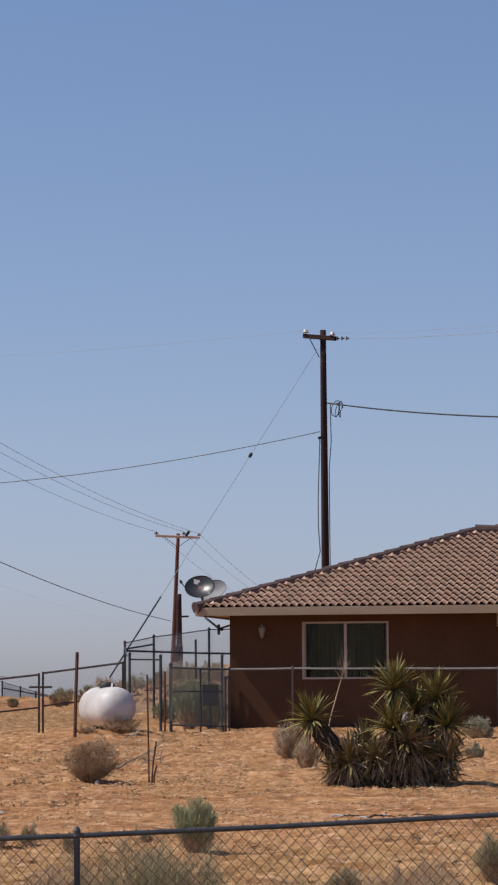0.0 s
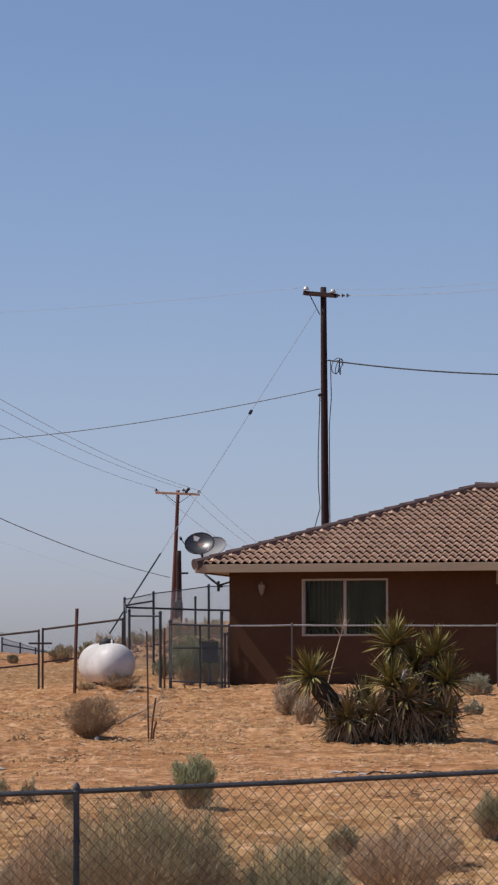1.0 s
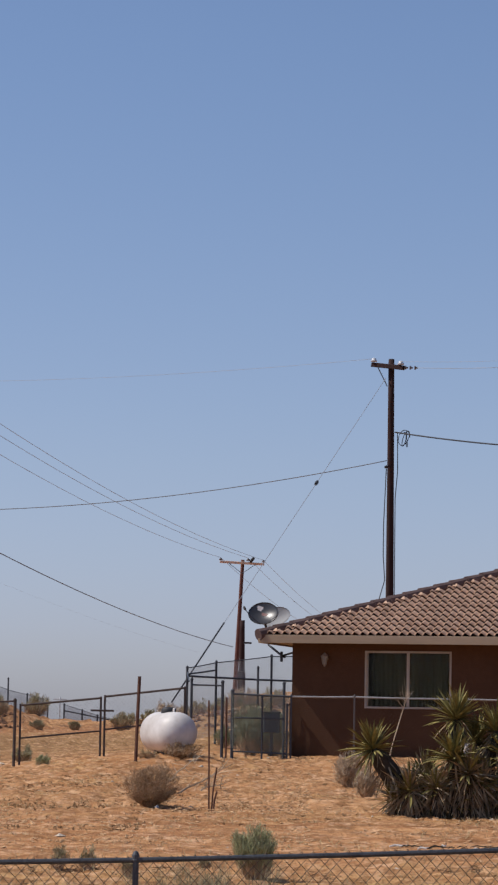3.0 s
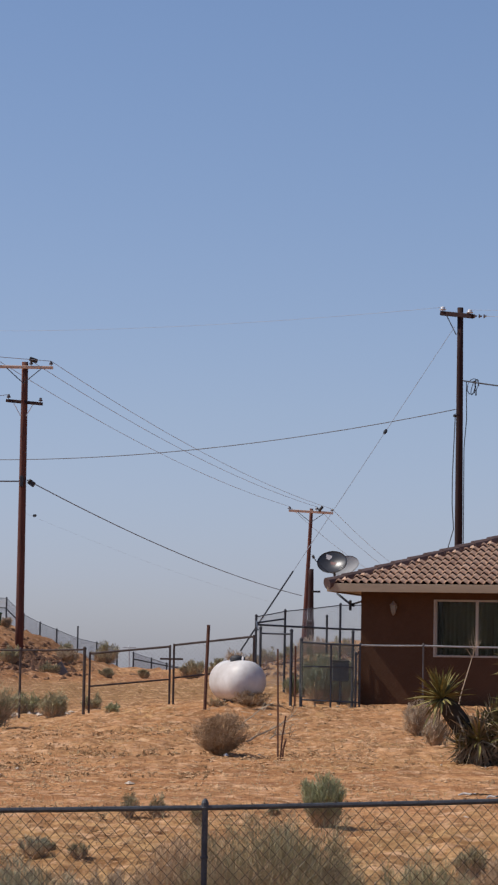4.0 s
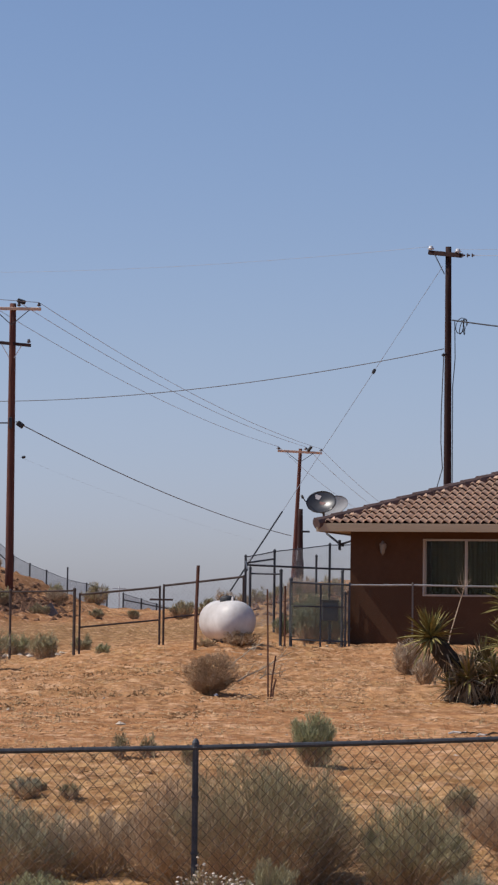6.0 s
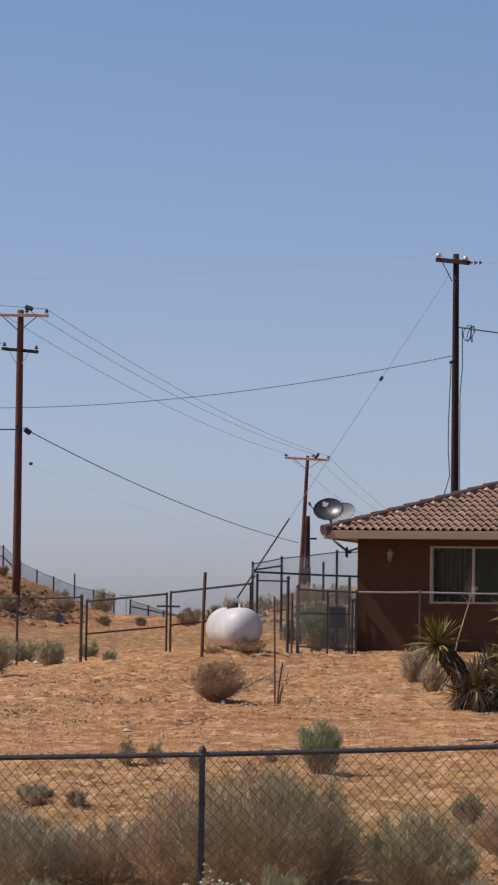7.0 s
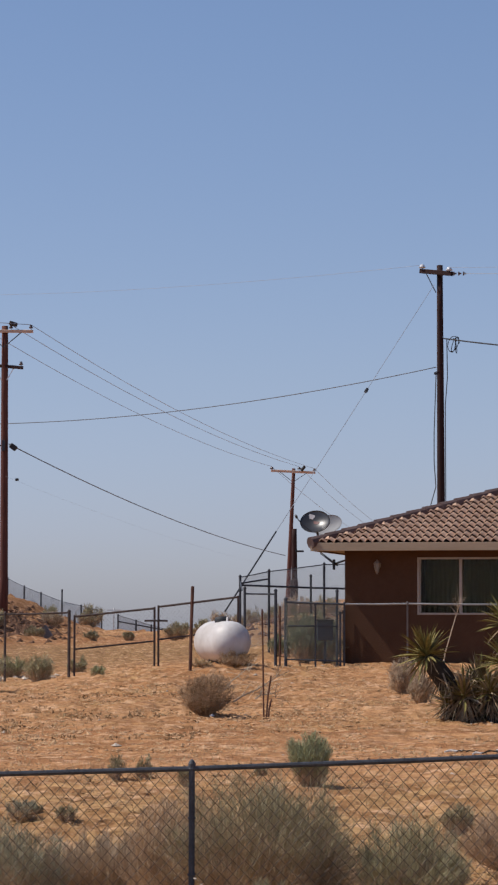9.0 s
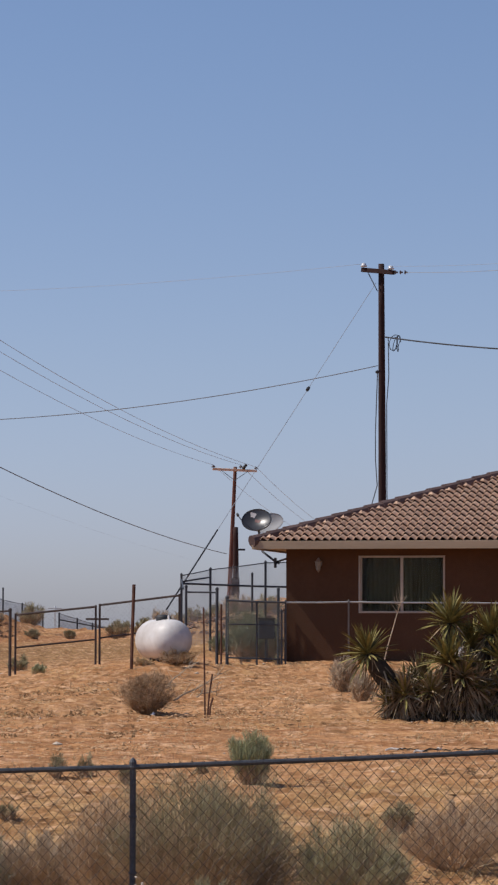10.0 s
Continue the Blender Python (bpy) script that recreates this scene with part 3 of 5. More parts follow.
def bowl(turn, wide, tall, deep):
    """An oval dish with a rolled edge, hollow towards the way that turn looks."""
    g = Geo()
    vs, fs = [], []
    rings, sides = 8, 36
    for side in (0.0, 0.02):
        for i in range(rings + 1):
            s = i / rings
            for k in range(sides):
                w = 2 * math.pi * k / sides
                vs.append(turn @ Vector((wide * s * math.cos(w), tall * s * math.sin(w), -deep * s * s + side)))
    for o in (0, (rings + 1) * sides):
        for i in range(rings):
            for k in range(sides):
                j = (k + 1) % sides
                q = (o + i * sides + k, o + i * sides + j, o + (i + 1) * sides + j, o + (i + 1) * sides + k)
                fs.append(q if o else q[::-1])
    for k in range(sides):
        j = (k + 1) % sides
        o = rings * sides
        fs.append((o + k, o + j, o + (rings + 1) * sides + j, o + (rings + 1) * sides + k))
    g.put(vs, fs)
    return g


def build_dish():
    dish = new("satellite_dish")
    dish.matrix_basis = pose(-1.06, 61.0, 2.99)
    tagged(dish, "dark glossy satellite dish with pale badge at the eave", "satellite dish", "satellite dishes")
    turn = look((0, 0, 0), (-0.26, -0.80, 0.56)) @ pose(0, 0, 0, 0, 0, 12)
    wide, tall, deep = 0.345, 0.285, 0.085
    reflector = part("reflector", bowl(turn, wide, tall, deep), M_DISH, dish, smooth=True)

    def badge(name, u0, u1, v0, v1, material):
        """A printed mark lying on the curved bowl."""
        g = Geo()
        k = 6
        vs, fs = [], []
        for i in range(k + 1):
            for j in range(k + 1):
                u, v = u0 + (u1 - u0) * i / k, v0 + (v1 - v0) * j / k
                if j < 3 and i in (0, k):
                    u += 0.02 if i == 0 else -0.02
                vs.append(turn @ Vector((u, v, -0.004 - deep * ((u / wide) ** 2 + (v / tall) ** 2))))
        for i in range(k):
            for j in range(k):
                o = i * (k + 1) + j
                fs.append((o, o + 1, o + k + 2, o + k + 1))
        g.put(vs, fs)
        part(name, g, material, reflector)

    badge("pale_badge", 0.08, 0.21, 0.075, 0.175, M_BADGE)
    badge("red_badge", -0.07, 0.07, -0.02, 0.05, M_DISHMARK)
    part("feed_arm", Geo().tube([turn @ Vector((-0.05, -tall, -deep)), (-0.30, -0.20, -0.02), (-0.42, -0.26, 0.13)], 0.011, 6), M_GALV, dish)
    part("feed_horn", Geo().lathe([(0.0, -0.05), (0.026, -0.045), (0.03, 0.03), (0.02, 0.04), (0.0, 0.04)], 10, Matrix.Translation((-0.42, -0.26, 0.14)) @ turn), M_GALV, dish)
    part("mast", Geo().tube([turn @ Vector((0, 0, 0.02)), (0.06, 0.12, -0.40), (0.11, 0.08, -0.64), (0.40, -0.2, -0.87), (0.47, -0.25, -0.90)], 0.026, 8), M_GALV, dish)
    part("strut", Geo().tube([(0.41, -0.2, -0.87), (0.71, -0.42, -0.78)], 0.022, 6), M_GALV, dish)
    part("foot_plate", Geo().box((0.67, -0.50, -0.88), (0.73, -0.34, -0.68), 0.01), M_GALV, dish)
    part("bracket", Geo().box((0.36, -0.28, -1.0), (0.42, -0.16, -0.78), 0.01), M_GALV, dish)
    rear = new("satellite_dish")
    rear.matrix_basis = pose(-0.82, 61.5, 2.96)
    tagged(rear, "weathered grey satellite dish standing behind a darker one", "satellite dish", "satellite dishes")
    turn = look((0, 0, 0), (-0.30, -0.90, 0.40)) @ pose(0, 0, 0, 0, 0, -14)
    part("reflector", bowl(turn, 0.345, 0.225, 0.06), M_DISHGREY, rear, smooth=True)
    part("mast", Geo().tube([turn @ Vector((0, 0, 0.02)), (0.12, 0.15, -0.16), (0.16, 0.15, -0.50)], 0.024, 8), M_GALV, rear)


build_wall_lamp()
build_dish()


# ---------- chain-link fences ----------
def zigzag(width, height, pitch, rise, r, sag=lambda x: 0.0):
    """Woven wire: upright zigzags side by side, on the xz plane from the origin, as three-sided rods."""
    n = int(width / (pitch / 2))
    k = int(height / rise)
    vs, fs = [], []
    for i in range(n):
        x0 = i * pitch / 2
        pts = []
        for j in range(k + 1):
            dx = 0.0 if (j + i) % 2 == 0 else pitch / 2
            pts.append((x0 + dx, (0.004 if j % 2 else -0.004), min(height, j * rise)))
        for p in pts:
            z = p[2] + sag(p[0])
            b = len(vs)
            vs += [(p[0] - r, p[1], z), (p[0] + r * 0.5, p[1] - r * 0.87, z), (p[0] + r * 0.5, p[1] + r * 0.87, z)]
        b = len(vs) - 3 * len(pts)
        for j in range(k):
            o = b + 3 * j
            for a in range(3):
                c = (a + 1) % 3
                fs.append((o + a, o + c, o + 3 + c, o + 3 + a))
    g = Geo()
    g.v, g.f, g.count = vs, fs, len(vs)
    return g


def along(p, q):
    """The pose of a panel whose x runs from p to q, sheared to their heights: returns matrix, length, rise."""
    p, q = Vector(p), Vector(q)
    d = q - p
    flat = math.hypot(d.x, d.y)
    m = Matrix.Translation(p) @ Euler((0, 0, math.atan2(d.y, d.x))).to_matrix().to_4x4()
    shear = Matrix.Identity(4)
    shear[2][0] = d.z / flat
    return m @ shear, flat


def fence_post(fence, x, y, top, bottom, r=0.03, material=None, cap=True):
    g = Geo().tube([(x, y, bottom), (x, y, top)], r, 10)
    post = part("post", g, material or M_GALV, fence)
    if cap:
        part("post_cap", Geo().lathe([(r * 1.15, -0.03), (r * 1.2, 0.0), (r * 0.8, 0.02), (r * 0.25, 0.032), (0.0, 0.033)], 10, pose(x, y, top)), material or M_GALV, post)


def fence_panel(fence, p, q, height, pitch, rise, r, rail=0.021, low_rail=False, material=None, mesh_material=None, drop=0.03):
    """p and q: the rail's ends."""
    part("top_rail", Geo().tube([p, Vector(p).lerp(Vector(q), 0.5) - Vector((0, 0, 0.006)), q], rail, 8), material or M_GALV, fence)
    m, length = along((p[0], p[1], p[2] - height), (q[0], q[1], q[2] - height))
    g = zigzag(length, height + drop, pitch, rise, r)
    g.v = [tuple(m @ Vector(v)) for v in g.v]
    tagged(part("wire_mesh", g, mesh_material or M_WIREMESH, fence), "woven chain-link wire")
    if low_rail:
        part("bottom_rail", Geo().tube([(p[0], p[1], p[2] - height), (q[0], q[1], q[2] - height)], rail * 0.8, 8), material or M_GALV, fence)


def front_fence():
    f = tagged(new("chain_link_fence"), "waist-high galvanised chain-link fence along the front of the yard", "fence")
    xs = [-10.69, -7.54, -4.39, -1.235, 1.92, 5.07, 8.22]
    pts = [(x, 20.2 + 0.06 * (x + 1.235), -0.243 + (0.0415 if x > -1.3 else 0.025) * (x + 1.235)) for x in xs]
    for x, y, z in pts:
        fence_post(f, x, y, z + 0.035, gz(x, y) - 0.3, 0.0225)
        for dz in (0.0, -0.35, -0.75):
            part("tie", Geo().lathe([(0.028, -0.008), (0.031, 0.0), (0.028, 0.008)], 10, pose(x, y, z + dz)), M_GALV, f)
    for p, q in zip(pts, pts[1:]):
        fence_panel(f, p, q, 1.17, 0.084, 0.046, 0.0037, rail=0.019)


def yard_fence():
    f = tagged(new("chain_link_fence"), "waist-high chain-link fence with thin rail across the front of the house", "fence")
    ts = [(-0.42, 1.22), (0.85, 1.23), (2.95, 1.22), (4.99, 1.21), (7.1, 1.20), (9.2, 1.2)]
    for x, z in ts:
        fence_post(f, x, 57.0, z + 0.02, gz(x, 57) - 0.3, 0.020, M_YARDPOST if x > 0 else None)
    for (x, z), (x2, z2) in zip(ts, ts[1:]):
        fence_panel(f, (x, 57.0, z), (x2, 57.0, z2), 1.15, 0.084, 0.046, 0.0011, rail=0.018, material=M_RAIL)


def gate_leaf(name, x0, x1, z0, z1, h):
    gate = tagged(new(name), "sagging chain-link gate leaf with pipe frame", "gate", "driveway gates")
    y = 57.0
    for x, z in ((x0, z0), (x1, z1)):
        part("stile", Geo().tube([(x, y, z - h), (x, y, z + 0.03)], 0.022, 8), M_BROWNPIPE, gate)
    part("top_rail", Geo().tube([(x0, y, z0), (x1, y, z1)], 0.022, 8), M_BROWNPIPE, gate)
    part("middle_rail", Geo().tube([(x0, y, z0 - 0.66), (x1, y, z1 - 0.66)], 0.018, 8), M_BROWNPIPE, gate)
    m, length = along((x0, y, z0 - h + 0.05), (x1, y, z1 - h + 0.05))
    g = zigzag(length, h - 0.05, 0.084, 0.046, 0.0016)
    g.v = [tuple(m @ Vector(v)) for v in g.v]
    part("wire_mesh", g, M_WIREMESH, gate)
    return gate


def drive_fence():
    f = tagged(new("chain_link_fence"), "chain-link fence beside the driveway gates", "fence")
    pts = [(-12.2, 1.0), (-9.75, 1.0), (-7.28, 1.0), (-5.98, 1.04)]
    for x, z in pts:
        fence_post(f, x, 57.0, z + 0.03, gz(x, 57) - 0.3, 0.032 if x > -6 else 0.026, M_BROWNPIPE)
    for (x, z), (x2, z2) in zip(pts, pts[1:]):
        fence_panel(f, (x, 57.0, z), (x2, 57.0, z2), 1.2, 0.084, 0.046, 0.0016, rail=0.018, material=M_BROWNPIPE)
    a = gate_leaf("gate", -5.87, -4.25, 0.96, 1.13, 1.2)
    part("latch", Geo().box((-4.45, 56.94, 0.86), (-3.98, 56.97, 0.90), 0.005), M_BROWNPIPE, a)
    gate_leaf("gate", -4.17, -2.56, 1.16, 1.36, 1.2)


def pen():
    """The taller enclosure between the gates and the house."""
    f = tagged(new("chain_link_pen"), "tall chain-link enclosure beside the house", "fence")
    for x, y, top, r in ((-2.44, 57.3, 1.55, 0.028), (-1.81, 57.2, 1.50, 0.032), (-1.60, 57.05, 1.33, 0.034), (-0.57, 57.4, 1.50, 0.03), (-0.50, 57.0, 1.05, 0.024)):
        fence_post(f, x, y, top, gz(x, y) - 0.3, r)
    fence_post(f, -1.72, 57.1, 1.16, gz(-1.72, 57.1) - 0.2, 0.02, M_RUST)
    fence_post(f, -1.00, 57.0, 1.21, gz(-1, 57) - 0.2, 0.02)
    fence_panel(f, (-1.60, 57.0, 1.26), (-0.42, 57.0, 1.22), 1.15, 0.05, 0.03, 0.0058, low_rail=True, mesh_material=M_PENMESH)
    part("middle_rail", Geo().tube([(-1.55, 57.0, 0.78), (-0.55, 57.0, 0.77)], 0.016, 8), M_GALV, f)
    part("top_rail", Geo().tube([(-2.44, 57.3, 1.43), (-1.81, 57.2, 1.42)], 0.018, 8), M_GALV, f)
    back = [(-3.01, 68.0, 1.95), (-2.33, 68.5, 2.10), (-1.0, 69.0, 2.28), (0.8, 69.5, 2.34), (3.0, 70.0, 2.4)]
    for x, y, z in back:
        fence_post(f, x, y, z + 0.03, gz(x, y) - 0.2, 0.03)
    for p, q in zip(back, back[1:]):
        fence_panel(f, p, q, 1.75, 0.036, 0.022, 0.0027, mesh_material=M_FARMESH, rail=0.012)
    part("middle_rail", Geo().tube([(-3.01, 68.0, 1.76), (-1.31, 68.9, 1.71), (1.2, 69.5, 1.66)], 0.024, 8), M_GALV, f)
    part("brace", Geo().tube([(-3.01, 68.0, 1.80), (-2.33, 68.5, 1.92)], 0.02, 8), M_GALV, f)
    fence_post(f, -1.31, 68.2, 2.0, gz(-1.31, 68.2) - 0.2, 0.028)
    side = [(-2.5, 57.4, 1.5), (-3.01, 68.0, 1.85)]
    part("top_rail", Geo().tube(side, 0.016, 8), M_GALV, f)


def shadow_gate():
    """Narrow edge-on boarded gate closing the pen, added unseen to shadow the house wall."""
    gate = tagged(new("shadow_gate"), "narrow dark boarded gate, added to shade the corner of the house", "gate")
    z = gz(-0.47, 59.9)
    # board widths and gaps set the shadow strips on the wall
    for y0, y1 in ((59.835, 59.863), (59.874, 59.924), (59.939, 59.962)):
        part("board", Geo().box((-0.476, y0, z - 0.05), (-0.458, y1, 1.12)), M_RUST, gate)
    part("rail", Geo().box((-0.494, 59.835, 1.03), (-0.477, 59.962, 1.12)), M_RUST, gate)


def hill_fence():
    f = tagged(new("chain_link_fence"), "far grey chain-link fence running down the dirt hill", "fence")
    pts = [(-21.0, 122, 3.75), (-15.98, 120, 3.46), (-15.23, 120, 2.79), (-14.52, 120, 2.44), (-13.80, 120, 2.16), (-12.90, 120, 1.81), (-12.08, 120, 1.63), (-11.2, 120, 1.40)]
    for i, (x, y, z) in enumerate(pts):
        fence_post(f, x, y, z + (0.5 if i == 5 else 0.03), gz(x, y) - 0.4, 0.035)
    for p, q in zip(pts, pts[1:]):
        fence_panel(f, p, q, 1.3, 0.05, 0.032, 0.008, rail=0.010, mesh_material=M_FARMESH)
    part("middle_rail", Geo().tube([(-21.0, 122, 3.4), (-16.02, 120, 3.05), (-15.28, 120, 2.35)], 0.03, 6), M_GALV, f)
    f2 = tagged(new("chain_link_fence"), "far low chain-link fence behind the dirt ridge", "fence")
    pts = [(-11.82, 135, 1.29), (-10.95, 135, 1.03), (-10.22, 135, 0.80), (-9.4, 135, 0.6)]
    for x, y, z in pts:
        fence_post(f2, x, y, z + 0.03, gz(x, y) - 0.2, 0.04)
    for p, q in zip(pts, pts[1:]):
        fence_panel(f2, p, q, 0.7, 0.055, 0.036, 0.009, rail=0.012, mesh_material=M_FARMESH)
    part("middle_rail", Geo().tube([(-11.82, 135, 1.0), (-9.4, 135, 0.55)], 0.035, 6), M_GALV, f2)


front_fence()
yard_fence()
drive_fence()
pen()
shadow_gate()
hill_fence()


# ---------- poles and wires ----------
def sagging(p, q, sag, n=24):
    p, q = Vector(p), Vector(q)
    return [p.lerp(q, i / n) - Vector((0, 0, 4 * sag * (i / n) * (1 - i / n))) for i in range(n + 1)]


def wire(name, p, q, sag, r, material, label):
    ob = part(name, Geo().tube(sagging(p, q, sag), r, 5), material, smooth=True)
    tagged(ob, label, "overhead wire", "overhead wires")


def pin_insulator(parent, at, material, s=1.0):
    part("insulator", Geo().lathe([(0.012, -0.05), (0.012, 0.03), (0.06 * s, 0.035), (0.075 * s, 0.07), (0.045 * s, 0.10), (0.05 * s, 0.14), (0.02 * s, 0.17), (0.0, 0.175)], 10, Matrix.Translation(at)), material, parent, smooth=True)


def utility_pole(label, base, top, r0, r1, wood):
    b, t = Vector(base), Vector(top)
    pole = thing("utility_pole", base, label, "utility pole", "utility poles")
    n = 8
    pts = [(t - b) * (i / n) - Vector((0, 0, 0.6 if i == 0 else 0)) for i in range(n + 1)]
    part("shaft", Geo().tube(pts, [r0 + (r1 - r0) * i / n for i in range(n + 1)], 12), wood, pole, smooth=True)
    return pole, b


def crossarm(pole, b, p, q, material, size=0.06, brace=True):
    p, q = Vector(p) - b, Vector(q) - b
    d = q - p
    m = Matrix.Translation(p) @ d.to_track_quat("X", "Z").to_matrix().to_4x4()
    arm = part("crossarm", Geo().box((0, -size, -size), (d.length, size, size), 0.012), material, pole, m=m)
    if brace:
        c = (p + q) / 2
        for s in (-0.3, 0.3):
            part("brace", Geo().tube([c + d * s + Vector((0, -0.07, -0.05)), c + Vector((0, -0.14, -0.62))], 0.018, 5), M_GALV, pole)
    return arm


def build_poles():
    # the pole on the hill
    L, b = utility_pole("tall red-brown wooden utility pole with two crossarms on the dirt hill", (-13.47, 105, gz(-13.47, 105)), (-13.50, 105, 12.0), 0.16, 0.12, M_POLE_RED)
    crossarm(L, b, (-14.60, 104.85, 11.80), (-12.42, 104.85, 11.78), M_ARM, 0.055)
    crossarm(L, b, (-14.2, 105.2, 10.56), (-12.78, 104.7, 10.40), M_POLE, 0.06, brace=False)
    for p in ((-12.5, 104.85, 11.86), (-13.25, 104.85, 11.86), (-14.5, 104.85, 11.86), (-12.85, 104.75, 10.47), (-14.1, 105.1, 10.62)):
        pin_insulator(L, Vector(p) - b, M_DARKINS, 1.1)
    for s in (-1, 1):
        part("brace", Geo().tube([Vector((-13.5 + 0.38 * s, 104.85, 10.44)) - b, Vector((-13.5 + 0.1 * s, 104.86, 9.95)) - b], 0.016, 5), M_PORC, L)
    part("fuse_cutout", Geo().box((-0.16, -0.07, -0.08), (0.16, 0.07, 0.08), 0.03, Matrix.Translation(Vector((-13.16, 104.8, 12.06)) - b) @ pose(0, 0, 0, 0, 18, 0)), M_BLACK, L)
    part("cable_clamp", Geo().box((-0.12, -0.1, -0.10), (0.16, 0.1, 0.10), 0.03, Matrix.Translation(Vector((-13.15, 104.85, 7.45)) - b) @ pose(0, 0, 0, 0, 35, 0)), M_BLACK, L)
    part("guy_insulator", Geo().lathe([(0.0, -0.08), (0.05, -0.05), (0.05, 0.05), (0.0, 0.08)], 8, Matrix.Translation(Vector((-12.98, 104.8, 6.22)) - b) @ pose(0, 0, 0, 0, 80, 0)), M_BLACK, L)
    part("cable_rack", Geo().box((-0.06, -0.22, -0.2), (0.06, -0.12, 0.2), 0.01, Matrix.Translation(Vector((-13.5, 105, 7.5)) - b)), M_GALV, L)
    # the far pole
    Mp, c = utility_pole("distant red-brown utility pole with one pale crossarm", (-4.55, 165, gz(-4.55, 165)), (-4.17, 165, 10.0), 0.145, 0.10, M_POLE_RED)
    crossarm(Mp, c, (-5.50, 164.8, 9.86), (-2.90, 164.8, 9.74), M_ARM, 0.07)
    for p in ((-5.45, 164.8, 9.92), (-3.85, 164.8, 9.90), (-2.95, 164.8, 9.82)):
        pin_insulator(Mp, Vector(p) - c, M_DARKINS, 1.6)
    part("transformer_can", Geo().lathe([(0.0, -0.3), (0.17, -0.28), (0.18, 0.24), (0.12, 0.3), (0.0, 0.3)], 12, Matrix.Translation(Vector((-3.62, 164.7, 9.98)) - c) @ pose(0, 0, 0, 0, 40, 0) @ Matrix.Diagonal((0.5, 0.5, 0.6, 1))), M_BLACK, Mp)
    S, e = utility_pole("short dark stub pole carrying meter boxes", (-3.74, 150, gz(-3.74, 150)), (-3.76, 150, 5.95), 0.17, 0.13, M_POLE)
    part("bracket", Geo().box((0, -0.1, -0.05), (0.45, 0.0, 0.05), 0.01, Matrix.Translation(Vector((-3.7, 149.9, 4.75)) - e)), M_BLACK, S)
    part("meter_box", Geo().box((-0.2, -0.35, -0.5), (0.2, -0.12, 0.5), 0.03, Matrix.Translation(Vector((-3.75, 149.95, 2.75)) - e)), M_POLE, S)
    # a small pole far off on the plain, haze put into its pale grey
    x, y, z = -37.4, 420, 3.5
    far, f = utility_pole("tiny far utility pole, pale grey painted for haze", (x, y, gz(x, y)), (x, y, z), 0.10, 0.08, M_FARMESH)
    crossarm(far, f, (x - 1.0, y, z - 0.35), (x + 1.0, y, z - 0.35), M_FARMESH, 0.06, brace=False)
    # the pole behind the house
    R, d = utility_pole("tall dark utility pole behind the house", (2.70, 100, gz(2.7, 100)), (2.66, 100, 13.60), 0.16, 0.105, M_POLE)
    crossarm(R, d, (1.98, 100.2, 13.42), (3.08, 99.4, 13.22), M_POLE, 0.08, brace=False)
    part("brace", Geo().tube([Vector((2.18, 99.95, 13.3)) - d, Vector((2.52, 99.8, 12.6))- d], 0.02, 5), M_GALV, R)
    for p in ((2.04, 100.1, 13.48), (2.98, 99.45, 13.30)):
        pin_insulator(R, Vector(p) - d, M_PORC, 1.7)
    for k in range(3):
        part("strain_insulator", Geo().lathe([(0.0, -0.05), (0.07, -0.04), (0.07, 0.0), (0.03, 0.02), (0.03, 0.07), (0.0, 0.08)], 10, Matrix.Translation(Vector((3.16 + 0.17 * k, 99.35, 13.22)) - d) @ pose(0, 0, 0, 0, 90, 0)), M_DARKINS, R)
    part("riser_conduit", Geo().tube([Vector((2.90, 99.9, 10.95)) - d, Vector((2.92, 99.9, 9.6)) - d, Vector((2.84, 99.86, 8.6)) - d, Vector((2.86, 99.86, 1.0)) - d], 0.018, 6), M_GALV, R)
    part("ground_wire", Geo().tube([Vector((2.52, 99.86, 9.8)) - d, Vector((2.44, 99.84, 7.6)) - d, Vector((2.44, 99.84, 6.6)) - d, Vector((2.50, 99.84, 5.7)) - d, Vector((2.30, 99.84, 5.0)) - d, Vector((2.3, 99.84, 3.0)) - d], 0.018, 5), M_GALV, R)
    part("cable_knob", Geo().lathe([(0.0, -0.06), (0.06, -0.03), (0.06, 0.03), (0.0, 0.06)], 8, Matrix.Translation(Vector((2.50, 99.8, 9.72)) - d)), M_BLACK, R)
    coil = []
    for i in range(64):
        w = 2 * math.pi * i / 21
        ang = 0.7 * (i / 21)
        coil.append(Vector((3.12 + 0.22 * math.cos(w) * math.cos(ang) + 0.05 * (i / 30), 99.8, 10.78 + 0.27 * math.sin(w + ang) - 0.04 * (i / 30))) - d)
    part("cable_coil", Geo().tube(coil, 0.014, 5), M_SERVICE, R)
    # spans
    grey = "thin bare overhead power line between poles"
    for p, q in (((-12.5, 104.85, 12.03), (-2.95, 164.8, 9.98)), ((-13.25, 104.85, 12.03), (-3.85, 164.8, 10.1)), ((-14.5, 104.85, 12.03), (-5.45, 164.8, 10.1))):
        wire("power_line", p, q, 0.55, 0.011, M_LINE, grey)
    for p, q in (((-2.95, 164.8, 9.98), (4.2, 215, 6.6)), ((-3.85, 164.8, 10.1), (3.2, 215, 6.7)), ((-5.45, 164.8, 10.1), (1.9, 215, 6.7))):
        wire("power_line", p, q, 0.5, 0.010, M_LINE, grey)
    for p, q in (((-12.5, 104.85, 12.03), (-40, 80, 13.0)), ((-14.5, 104.85, 12.03), (-40, 79, 13.0)), ((-14.1, 105.1, 10.78), (-40, 96, 7.0))):
        wire("power_line", p, q, 0.4, 0.012, M_LINE, grey)
